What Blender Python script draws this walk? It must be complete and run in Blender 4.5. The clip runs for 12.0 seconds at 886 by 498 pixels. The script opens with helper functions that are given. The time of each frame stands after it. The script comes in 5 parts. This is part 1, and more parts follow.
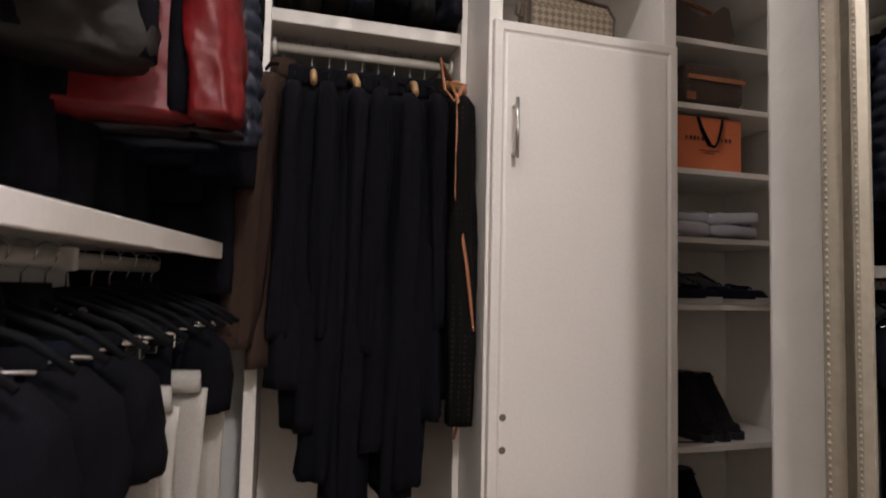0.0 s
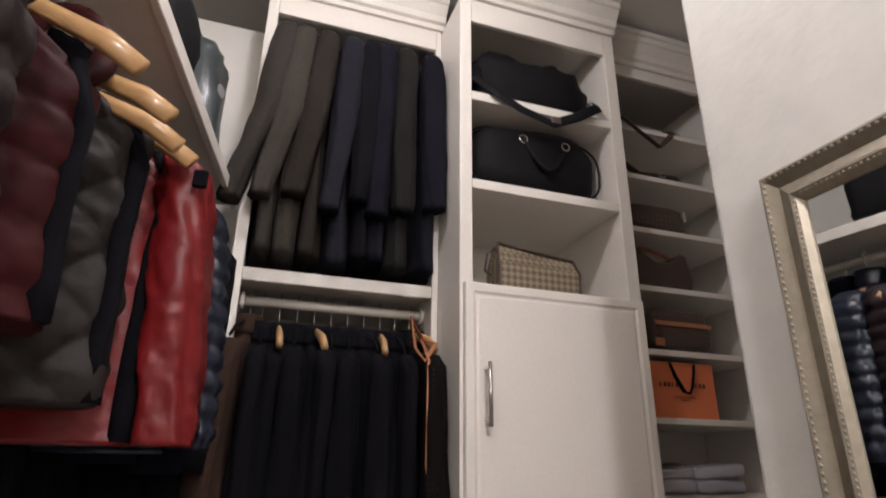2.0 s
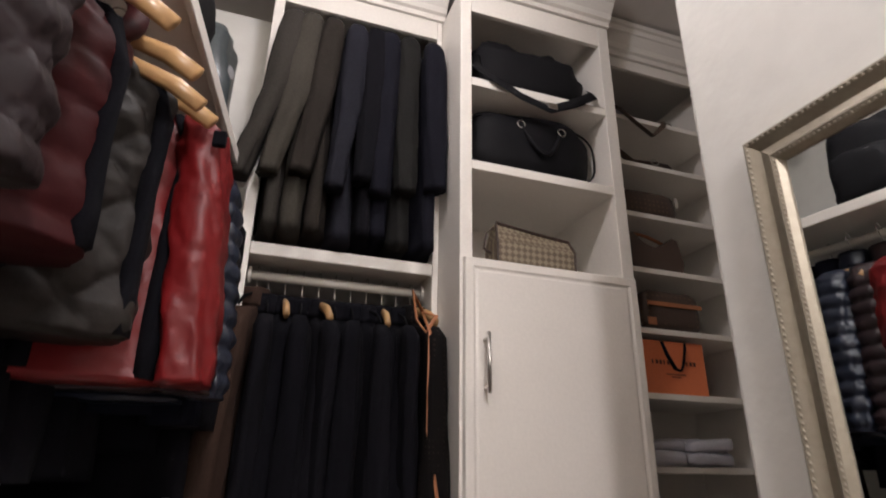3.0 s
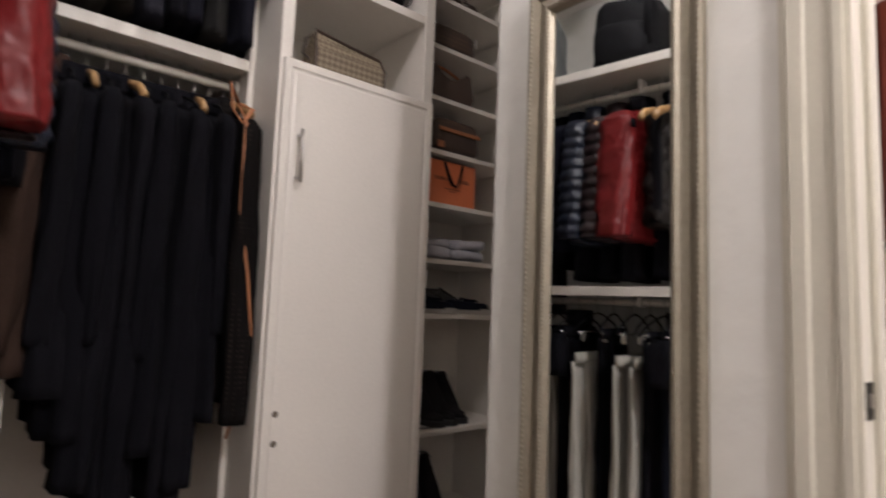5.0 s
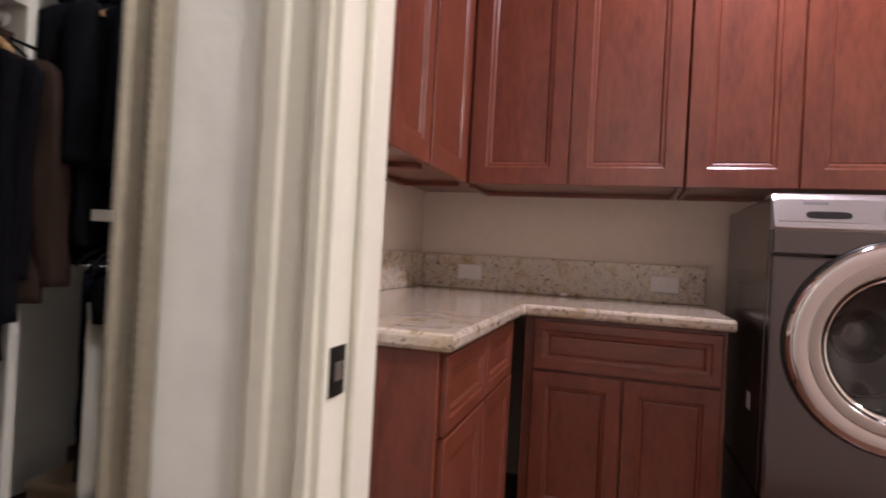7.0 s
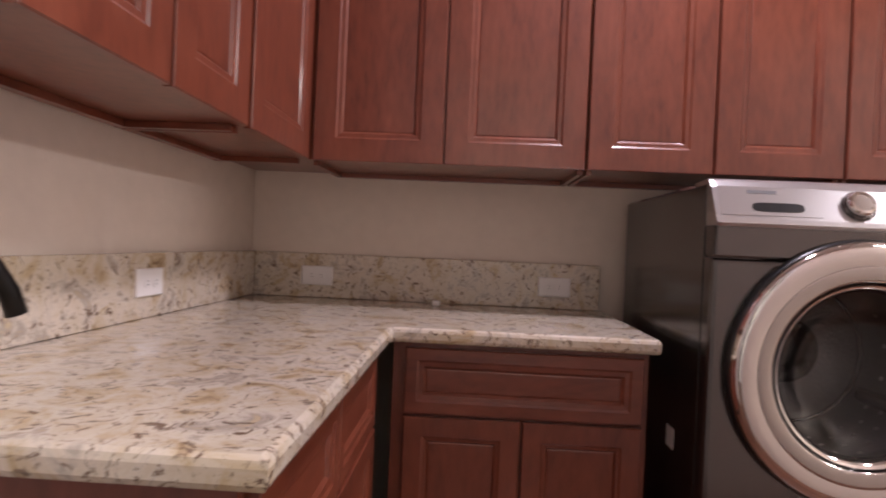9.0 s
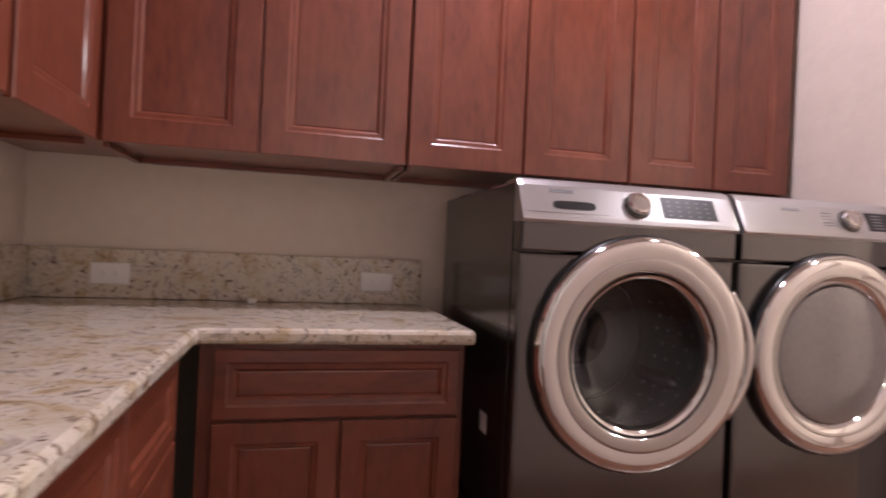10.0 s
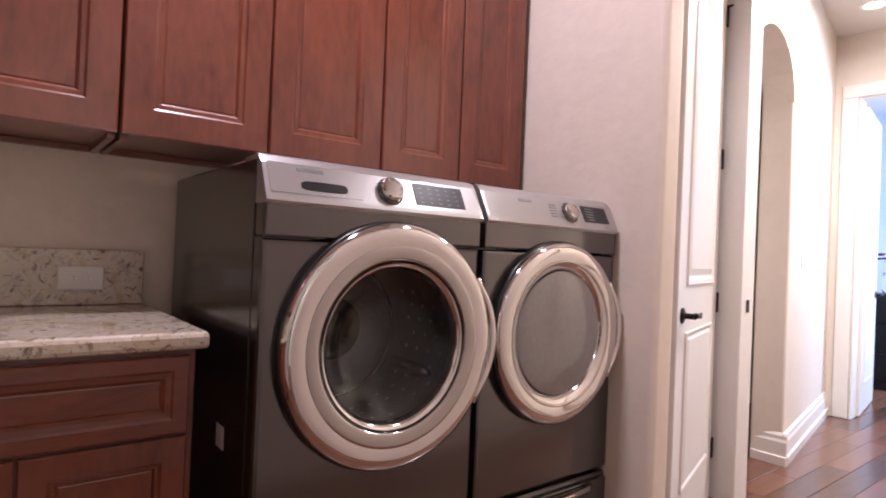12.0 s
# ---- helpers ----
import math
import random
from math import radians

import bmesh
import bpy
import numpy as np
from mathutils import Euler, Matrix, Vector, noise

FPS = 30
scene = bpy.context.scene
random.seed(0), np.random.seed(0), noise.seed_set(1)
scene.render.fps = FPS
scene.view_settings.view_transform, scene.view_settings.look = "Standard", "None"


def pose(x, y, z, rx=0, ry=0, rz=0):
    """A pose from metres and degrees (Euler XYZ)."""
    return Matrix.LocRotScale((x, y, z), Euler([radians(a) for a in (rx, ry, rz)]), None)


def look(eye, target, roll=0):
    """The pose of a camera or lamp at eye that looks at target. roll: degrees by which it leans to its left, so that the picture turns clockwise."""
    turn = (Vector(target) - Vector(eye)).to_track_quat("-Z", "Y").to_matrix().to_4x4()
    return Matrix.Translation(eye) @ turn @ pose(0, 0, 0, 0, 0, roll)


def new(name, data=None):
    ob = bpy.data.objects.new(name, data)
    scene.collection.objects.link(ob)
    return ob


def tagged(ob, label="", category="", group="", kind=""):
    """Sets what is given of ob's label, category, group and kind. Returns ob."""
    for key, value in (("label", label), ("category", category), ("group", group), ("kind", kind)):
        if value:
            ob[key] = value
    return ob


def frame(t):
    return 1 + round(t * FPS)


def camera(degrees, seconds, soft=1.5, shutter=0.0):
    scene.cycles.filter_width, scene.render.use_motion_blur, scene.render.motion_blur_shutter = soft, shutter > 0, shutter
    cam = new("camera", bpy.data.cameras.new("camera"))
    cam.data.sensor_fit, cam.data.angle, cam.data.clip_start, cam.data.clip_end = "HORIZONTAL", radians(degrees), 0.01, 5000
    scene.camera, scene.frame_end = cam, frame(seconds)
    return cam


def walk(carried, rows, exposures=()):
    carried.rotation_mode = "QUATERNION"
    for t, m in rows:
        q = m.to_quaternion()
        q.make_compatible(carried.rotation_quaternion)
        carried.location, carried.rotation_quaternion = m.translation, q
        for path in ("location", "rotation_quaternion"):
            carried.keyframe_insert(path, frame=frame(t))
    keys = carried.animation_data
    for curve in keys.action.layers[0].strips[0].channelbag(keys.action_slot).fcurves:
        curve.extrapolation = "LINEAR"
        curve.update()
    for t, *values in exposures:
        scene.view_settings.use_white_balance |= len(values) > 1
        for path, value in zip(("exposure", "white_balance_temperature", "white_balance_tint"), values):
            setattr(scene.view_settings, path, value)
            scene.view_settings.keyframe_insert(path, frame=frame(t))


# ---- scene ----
cam = camera(75.1, 12.0, 1.8, 0.5)
PATH = [
    (0, (0.478, 0.847, 1.092), (1.019, 2.769, 1.209), 1.3),
    (0.5, (0.488, 0.875, 1.172), (1.071, 2.78, 1.342), 1.0),
    (1, (0.485, 0.873, 1.25), (1.098, 2.747, 1.585), 0.9),
    (1.5, (0.484, 0.865, 1.322), (1.101, 2.694, 1.846), 0.9),
    (2, (0.468, 0.865, 1.365), (1.067, 2.639, 2.068), 0.7),
    (2.5, (0.451, 0.872, 1.329), (1.042, 2.628, 2.083), 0.7),
    (4.5, (0.353, 0.655, 1.046), (1.374, 2.338, 1.397), 1.6),
    (5, (0.277, 0.651, 1.073), (1.569, 2.166, 1.268), 2.2),
    (5.5, (0.271, 0.614, 1.071), (1.805, 1.893, 1.188), 2.7),
    (6, (0.364, 0.599, 1.064), (2.069, 1.643, 1.129), 2.8),
    (6.5, (0.551, 0.598, 1.071), (2.377, 1.413, 1.094), 3.2),
    (7, (0.781, 0.602, 1.093), (2.692, 1.194, 1.107), 3.1),
    (9, (1.399, 0.74, 1.149), (3.396, 0.833, 1.134), 2.5),
    (9.5, (1.419, 0.738, 1.146), (3.409, 0.54, 1.142), 2.5),
    (10, (1.427, 0.706, 1.141), (3.367, 0.22, 1.143), 2.6),
    (10.5, (1.46, 0.695, 1.134), (3.318, -0.043, 1.14), 2.6),
    (11, (1.501, 0.681, 1.125), (3.269, -0.252, 1.139), 2.6),
    (11.5, (1.532, 0.65, 1.121), (3.184, -0.477, 1.141), 2.5),
    (12, (1.552, 0.634, 1.125), (3.123, -0.603, 1.142), 2.4),
]
EXPOSURES = [(0, 0.0, 5700, 10), (12, 0.0, 5700, 10)]
walk(cam, [(t, look(eye, target, roll)) for t, eye, target, roll in PATH], EXPOSURES)

# ---- world and lights ----
W = bpy.data.worlds.new("world")
scene.world = W
W.use_nodes = True
W.node_tree.nodes["Background"].inputs[0].default_value = (0.55, 0.65, 0.9, 1)
W.node_tree.nodes["Background"].inputs[1].default_value = 0.05


def area_lamp(name, at, target, size, watts, colour):
    d = bpy.data.lights.new(name, "AREA")
    d.shape, d.size, d.energy, d.color = "DISK", size, watts, colour
    ob = new(name, d)
    ob.matrix_world = look(at, target)
    return ob


area_lamp("closet_ceiling_lamp", (0.75, -0.62, 3.1), (0.75, -0.619, 0), 0.25, 68, (1, 0.87, 0.78))
bulb = bpy.data.lights.new("closet_rear_lamp", "POINT")
bulb.energy, bulb.shadow_soft_size, bulb.color = 23, 0.07, (1, 0.87, 0.78)
new("closet_rear_lamp", bulb).location = (0.62, 1.7, 3.02)
area_lamp("laundry_ceiling_lamp", (2.86, 0.0, 3.1), (2.861, 0.0, 0), 0.2, 48, (1, 0.82, 0.85))
area_lamp("passage_ceiling_lamp", (2.0, -1.6, 2.93), (2.001, -1.6, 0), 0.2, 9, (1, 0.84, 0.82)).data.spread = radians(110)
area_lamp("hall_ceiling_lamp", (2.2, -3.2, 2.82), (2.2, -3.201, 0), 0.3, 105, (1, 0.86, 0.76))
area_lamp("far_room_window_light", (1.2, -6.2, 1.7), (3.5, -5.6, 1.2), 1.2, 130, (0.62, 0.74, 1.0))


# ---- materials ----
def mat(name, colour, rough=0.5, metal=0.0, coat=0.0):
    m = bpy.data.materials.new(name)
    m.use_nodes = True
    b = m.node_tree.nodes["Principled BSDF"]
    b.inputs["Base Color"].default_value = (*colour, 1)
    b.inputs["Roughness"].default_value = rough
    b.inputs["Metallic"].default_value = metal
    b.inputs["Coat Weight"].default_value = coat
    b.inputs["Coat Roughness"].default_value = 0.15
    return m


def node(m, kind, **values):
    n = m.node_tree.nodes.new(kind)
    for k, v in values.items():
        n.inputs[k.replace("_", " ")].default_value = v
    return n


def link(m, a, b):
    m.node_tree.links.new(a, b)


def coords(m, scale=(1, 1, 1)):
    g = node(m, "ShaderNodeNewGeometry")
    v = node(m, "ShaderNodeMapping")
    v.inputs["Scale"].default_value = scale
    link(m, g.outputs["Position"], v.inputs["Vector"])
    return v.outputs["Vector"]


def ramp(m, fac, stops):
    r = m.node_tree.nodes.new("ShaderNodeValToRGB")
    e = r.color_ramp.elements
    while len(e) < len(stops):
        e.new(0.5)
    for i, (p, c) in enumerate(stops):
        e[i].position, e[i].color = p, (*c, 1)
    link(m, fac, r.inputs["Fac"])
    return r.outputs["Color"]


def bump(m, height, strength=0.2, distance=0.002):
    b = node(m, "ShaderNodeBump", Strength=strength, Distance=distance)
    link(m, height, b.inputs["Height"])
    link(m, b.outputs["Normal"], m.node_tree.nodes["Principled BSDF"].inputs["Normal"])


def varied(name, colour, rough=0.5, metal=0.0, coat=0.0, amount=0.12, scale=3.0, grain=60.0, relief=0.15, depth=0.002, stretch=(1, 1, 1)):
    """A surface whose colour drifts at a large and a small scale, with fine relief."""
    m = mat(name, colour, rough, metal, coat)
    bs = m.node_tree.nodes["Principled BSDF"]
    v = coords(m, stretch)
    big = node(m, "ShaderNodeTexNoise", Scale=scale, Detail=4.0)
    fine = node(m, "ShaderNodeTexNoise", Scale=grain, Detail=3.0)
    link(m, v, big.inputs["Vector"])
    link(m, v, fine.inputs["Vector"])
    add = m.node_tree.nodes.new("ShaderNodeMath")
    add.operation = "ADD"
    link(m, big.outputs["Fac"], add.inputs[0])
    link(m, fine.outputs["Fac"], add.inputs[1])
    half = m.node_tree.nodes.new("ShaderNodeMath")
    half.operation = "MULTIPLY"
    half.inputs[1].default_value = 0.5
    link(m, add.outputs[0], half.inputs[0])
    lo = tuple(c * (1 - amount) for c in colour)
    hi = tuple(min(1, c * (1 + amount)) for c in colour)
    link(m, ramp(m, half.outputs[0], [(0.3, lo), (0.7, hi)]), bs.inputs["Base Color"])
    bump(m, fine.outputs["Fac"], relief, depth)
    return m


M_WALL = varied("wall_paint_closet", (0.74, 0.725, 0.68), 0.6, amount=0.05, scale=2, grain=14, relief=0.5, depth=0.006)
M_LWALL = varied("wall_paint_laundry", (0.68, 0.59, 0.50), 0.65, amount=0.05, scale=2, grain=18, relief=0.4, depth=0.005)
M_CEIL = varied("ceiling_paint", (0.72, 0.68, 0.64), 0.8, amount=0.03, grain=30, relief=0.3)
M_TRIM = varied("trim_paint", (0.63, 0.595, 0.50), 0.38, amount=0.04, grain=90, relief=0.05)
M_WHITE = varied("cabinet_paint", (0.80, 0.76, 0.70), 0.4, amount=0.05, scale=2, grain=90, relief=0.06)
M_DOORW = varied("door_paint", (0.74, 0.71, 0.68), 0.35, amount=0.04, grain=90, relief=0.05)
M_BLACKMETAL = mat("dark_bronze", (0.02, 0.018, 0.016), 0.4, 0.8)
M_STEEL = varied("brushed_steel", (0.55, 0.53, 0.50), 0.3, 1.0, amount=0.06, grain=200, relief=0.05)
M_CHROME = mat("chrome", (0.68, 0.65, 0.63), 0.06, 1.0)
M_RING = mat("satin_chrome", (0.47, 0.44, 0.42), 0.13, 1.0)
M_GREY = varied("graphite_enamel", (0.15, 0.142, 0.138), 0.16, 0.88, amount=0.05, scale=4, grain=300, relief=0.03)
M_PANEL = varied("console_silver", (0.50, 0.49, 0.49), 0.31, 0.85, amount=0.04, grain=300, relief=0.03)
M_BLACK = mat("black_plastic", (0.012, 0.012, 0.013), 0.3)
M_RUBBER = mat("dark_rubber", (0.03, 0.03, 0.032), 0.6)
M_OUTLET = mat("white_plastic", (0.82, 0.80, 0.78), 0.35)
M_LEGEND = mat("pale_legend", (0.3, 0.3, 0.31), 0.5)
M_MIRROR = mat("mirror_silver", (0.82, 0.84, 0.84), 0.015, 1.0)
M_GOLD = varied("champagne_gilt", (0.30, 0.265, 0.205), 0.45, 0.55, amount=0.15, scale=6, grain=70, relief=0.15)
M_GOLDD = varied("dark_gilt", (0.30, 0.23, 0.13), 0.38, 0.8, amount=0.2, scale=6, grain=70, relief=0.15)
M_RUG = varied("cream_rug", (0.62, 0.55, 0.40), 0.95, amount=0.12, scale=6, grain=180, relief=0.8, depth=0.006)
M_ROD = varied("rod_paint", (0.66, 0.62, 0.55), 0.35, amount=0.05, grain=80)


def cherry(name, stretch):
    m = mat(name, (0.17, 0.045, 0.02), 0.34, coat=0.45)
    bs = m.node_tree.nodes["Principled BSDF"]
    v = coords(m, stretch)
    info = node(m, "ShaderNodeObjectInfo")
    off = m.node_tree.nodes.new("ShaderNodeVectorMath")
    off.operation = "ADD"
    mul = m.node_tree.nodes.new("ShaderNodeMath")
    mul.operation = "MULTIPLY"
    mul.inputs[1].default_value = 30.0
    link(m, info.outputs["Random"], mul.inputs[0])
    link(m, v, off.inputs[0])
    link(m, mul.outputs[0], off.inputs[1])
    n1 = node(m, "ShaderNodeTexNoise", Scale=2.6, Detail=8.0, Roughness=0.66, Distortion=1.6)
    n2 = node(m, "ShaderNodeTexNoise", Scale=26.0, Detail=5.0)
    link(m, off.outputs[0], n1.inputs["Vector"])
    link(m, off.outputs[0], n2.inputs["Vector"])
    mix = node(m, "ShaderNodeMix")
    mix.inputs[0].default_value = 0.35
    link(m, n1.outputs["Fac"], mix.inputs[2])
    link(m, n2.outputs["Fac"], mix.inputs[3])
    link(m, ramp(m, mix.outputs[0], [(0.24, (0.045, 0.010, 0.006)), (0.37, (0.115, 0.027, 0.013)), (0.5, (0.165, 0.042, 0.020)), (0.62, (0.195, 0.053, 0.026)), (0.78, (0.25, 0.078, 0.039))]), bs.inputs["Base Color"])
    bump(m, n2.outputs["Fac"], 0.08, 0.001)
    return m


M_CHERRY = cherry("cherry_upright_grain", (2.0, 2.0, 0.6))
M_CHERRYH = cherry("cherry_level_grain", (0.6, 0.6, 2.0))


def granite():
    m = mat("granite", (0.6, 0.5, 0.4), 0.12, coat=0.3)
    bs = m.node_tree.nodes["Principled BSDF"]
    v = coords(m)
    warp = node(m, "ShaderNodeTexNoise", Scale=11.0, Detail=7.0, Roughness=0.65, Distortion=0.9)
    big = node(m, "ShaderNodeTexNoise", Scale=3.0, Detail=3.0)
    vein = node(m, "ShaderNodeTexNoise", Scale=33.0, Detail=10.0, Roughness=0.72, Distortion=0.8)
    spot = node(m, "ShaderNodeTexVoronoi", Scale=70.0)
    for n in (warp, big, vein, spot):
        link(m, v, n.inputs["Vector"])
    base = ramp(m, warp.outputs["Fac"], [(0.28, (0.22, 0.14, 0.07)), (0.38, (0.50, 0.39, 0.24)), (0.46, (0.58, 0.50, 0.38)), (0.56, (0.64, 0.57, 0.47)), (0.64, (0.40, 0.35, 0.29)), (0.72, (0.56, 0.45, 0.29))])
    dark = ramp(m, vein.outputs["Fac"], [(0.385, (1, 1, 1)), (0.435, (0, 0, 0)), (0.57, (0, 0, 0)), (0.625, (0.85, 0.85, 0.85))])
    mixc = node(m, "ShaderNodeMix")
    mixc.data_type = "RGBA"
    link(m, dark, mixc.inputs[0])
    link(m, base, mixc.inputs[6])
    mixc.inputs[7].default_value = (0.16, 0.105, 0.07, 1)
    link(m, mixc.outputs[2], bs.inputs["Base Color"])
    return m


M_GRANITE = granite()


def planks():
    m = mat("dark_plank", (0.12, 0.05, 0.03), 0.28, coat=0.3)
    bs = m.node_tree.nodes["Principled BSDF"]
    v = coords(m, (12, 1.2, 1))
    n1 = node(m, "ShaderNodeTexNoise", Scale=2.5, Detail=7.0, Distortion=0.8)
    link(m, v, n1.inputs["Vector"])
    info = node(m, "ShaderNodeObjectInfo")
    mix = node(m, "ShaderNodeMix")
    mix.inputs[0].default_value = 0.45
    link(m, n1.outputs["Fac"], mix.inputs[2])
    link(m, info.outputs["Random"], mix.inputs[3])
    link(m, ramp(m, mix.outputs[0], [(0.2, (0.05, 0.022, 0.013)), (0.5, (0.13, 0.05, 0.026)), (0.8, (0.18, 0.085, 0.05))]), bs.inputs["Base Color"])
    bump(m, n1.outputs["Fac"], 0.12, 0.001)
    return m


M_PLANK = planks()


def glass(name, tint, rough=0.02):
    m = mat(name, tint, rough)
    b = m.node_tree.nodes["Principled BSDF"]
    b.inputs["Transmission Weight"].default_value = 1.0
    b.inputs["IOR"].default_value = 1.45
    return m


def cloth(name, colour, rough=0.9, amount=0.25, grain=140, relief=0.5, sheen=0.0):
    m = varied(name, colour, rough, amount=amount, scale=5, grain=grain, relief=relief, depth=0.002)
    m.node_tree.nodes["Principled BSDF"].inputs["Specular IOR Level"].default_value = 0.5 if rough < 0.6 else 0.12
    return m


# ---- building helpers ----
def root_of(ob):
    while ob.parent:
        ob = ob.parent
    return ob


def thing(name, at, label, category, group="", kind=""):
    ob = new(name)
    ob.location = at
    return tagged(ob, label, category, group, kind)


def part(name, bm, material, parent, label="", smooth=False, local=False):
    """Links bm, given in world metres (or in the thing's own, if local), as one mesh under parent."""
    me = bpy.data.meshes.new(name)
    if not local:
        bmesh.ops.translate(bm, verts=bm.verts, vec=-root_of(parent).location)
    bmesh.ops.recalc_face_normals(bm, faces=bm.faces)
    bm.to_mesh(me)
    bm.free()
    me.materials.append(material)
    if smooth:
        for p in me.polygons:
            p.use_smooth = True
    ob = new(name, me)
    ob.parent = parent
    if label:
        ob["label"] = label
    return ob


def solid(name, bm, material, label, category, kind="", group="", smooth=False):
    me = bpy.data.meshes.new(name)
    bmesh.ops.recalc_face_normals(bm, faces=bm.faces)
    bm.to_mesh(me)
    bm.free()
    me.materials.append(material)
    if smooth:
        for p in me.polygons:
            p.use_smooth = True
    return tagged(new(name, me), label, category, group, kind)


def box(x0, x1, y0, y1, z0, z1, bevel=0.0, bm=None, seg=2):
    b = bmesh.new()
    bmesh.ops.create_cube(b, size=1)
    for v in b.verts:
        v.co = Vector((x0 + (v.co.x + 0.5) * (x1 - x0), y0 + (v.co.y + 0.5) * (y1 - y0), z0 + (v.co.z + 0.5) * (z1 - z0)))
    if bevel:
        bmesh.ops.bevel(b, geom=list(b.edges), offset=bevel, segments=seg, affect="EDGES", profile=0.5)
    if bm is None:
        return b
    return merge(bm, b)


def merge(bm, other):
    me = bpy.data.meshes.new("t")
    other.to_mesh(me)
    other.free()
    bm.from_mesh(me)
    bpy.data.meshes.remove(me)
    return bm


def tube(points, radius, bm=None, seg=10, closed=False, flat=(1, 1)):
    """A round bar along points; radius may be a number or one for each point."""
    b = bm if bm is not None else bmesh.new()
    pts = [Vector(p) for p in points]
    n = len(pts)
    rad = radius if hasattr(radius, "__len__") else [radius] * n
    rings, ref = [], None
    for i, p in enumerate(pts):
        a, c = pts[(i - 1) % n] if (i or closed) else p, pts[(i + 1) % n] if (i < n - 1 or closed) else p
        d = (c - a).normalized()
        if ref is None:
            ref = Vector((0, 0, 1)) if abs(d.z) < 0.9 else Vector((1, 0, 0))
        u = d.cross(ref).normalized()
        w = u.cross(d).normalized()
        ref = w
        rings.append([b.verts.new(p + rad[i] * (flat[0] * math.cos(q) * u + flat[1] * math.sin(q) * w)) for q in (2 * math.pi * k / seg for k in range(seg))])
    bridge(b, rings, closed)
    return b


def bridge(b, rings, closed=False, caps=True):
    n = len(rings)
    for i in range(n if closed else n - 1):
        r, s = rings[i], rings[(i + 1) % n]
        m = len(r)
        for k in range(m):
            b.faces.new((r[k], r[(k + 1) % m], s[(k + 1) % m], s[k]))
    if caps and not closed:
        b.faces.new(rings[0][::-1])
        b.faces.new(rings[-1])


def turned(profile, at, axis, bm=None, seg=48, caps=True):
    """A turned body: profile of (radius, distance along axis) about the axis through at."""
    b = bm if bm is not None else bmesh.new()
    ax = Vector(axis).normalized()
    u = ax.orthogonal().normalized()
    w = ax.cross(u)
    rings = [[b.verts.new(Vector(at) + ax * d + r * (math.cos(q) * u + math.sin(q) * w)) for q in (2 * math.pi * k / seg for k in range(seg))] for r, d in profile]
    bridge(b, rings, caps=caps)
    return b


def prism(outline, at, across, length, bm=None):
    """An outline of (a, b) swept along across: a lies along the level normal of across, b is up."""
    b = bm if bm is not None else bmesh.new()
    t = Vector(across).normalized()
    s = Vector((t.y, -t.x, 0))
    r0 = [b.verts.new(Vector(at) + s * p + Vector((0, 0, q))) for p, q in outline]
    r1 = [b.verts.new(v.co + t * length) for v in r0]
    bridge(b, [r0, r1])
    return b


def rect_rings(rects, origin, U, N):
    """Rectangles (u0, u1, v0, v1, depth) joined one to the next."""
    b = bmesh.new()
    O, U, N, Z = Vector(origin), Vector(U), Vector(N), Vector((0, 0, 1))
    rings = [[b.verts.new(O + U * u + Z * v + N * d) for u, v in ((u0, v0), (u1, v0), (u1, v1), (u0, v1))] for u0, u1, v0, v1, d in rects]
    bridge(b, rings, caps=False)
    return b, rings


def panel_door(parent, origin, U, N, w, h, rail, material, panel_material=None, t=0.02, name="door", inset=0.010, slope=0.012, label=""):
    """A framed door with a sunk flat panel, its lower left back corner at origin."""
    g = 0.0026
    bm, rings = rect_rings([(g, w - g, g, h - g, 0), (g, w - g, g, h - g, t - 0.003), (g + 0.003, w - g - 0.003, g + 0.003, h - g - 0.003, t),
                            (rail - 0.006, w - rail + 0.006, rail - 0.006, h - rail + 0.006, t), (rail, w - rail, rail, h - rail, t - 0.004),
                            (rail + slope * 0.6, w - rail - slope * 0.6, rail + slope * 0.6, h - rail - slope * 0.6, t - 0.005),
                            (rail + slope, w - rail - slope, rail + slope, h - rail - slope, t - inset)], origin, U, N)
    bm.faces.new(rings[0][::-1])
    door = part(name, bm, material, parent, label)
    b2, r2 = rect_rings([(rail + slope - 0.002, w - rail - slope + 0.002, rail + slope - 0.002, h - rail - slope + 0.002, t - inset - 0.006),
                         (rail + slope - 0.002, w - rail - slope + 0.002, rail + slope - 0.002, h - rail - slope + 0.002, t - inset - 0.001),
                         (rail + slope + 0.004, w - rail - slope - 0.004, rail + slope + 0.004, h - rail - slope - 0.004, t - inset + 0.001)], origin, U, N)
    b2.faces.new(r2[0][::-1])
    b2.faces.new(r2[-1])
    part("panel", b2, panel_material or material, door)
    return door


# ---- structure ----
CEIL = 3.2
XW, XL = 1.372, 1.492          # wall between closet and laundry
YC = 1.738                   # its outer corner, closet side
XB, YN, YS = 3.72, 1.63, -1.20   # laundry walls


def structure(name, bm, material, label, category):
    return solid(name, bm, material, label, category, "structure")


bm = box(-0.92, 4.2, -7.6, 3.4, -0.2, -0.012)
structure("floor", bm, varied("subfloor", (0.07, 0.035, 0.022), 0.4, amount=0.2), "dark wooden floor running through all rooms", "floor")
bm = box(-0.92, 4.2, -1.0, 3.4, CEIL, CEIL + 0.15)
structure("ceiling", bm, M_CEIL, "plain pale painted ceiling", "ceiling")
structure("ceiling_hall", box(0.6, 4.2, -7.6, -1.0, 2.95, CEIL + 0.15), M_CEIL, "plain pale painted hall ceiling", "ceiling")
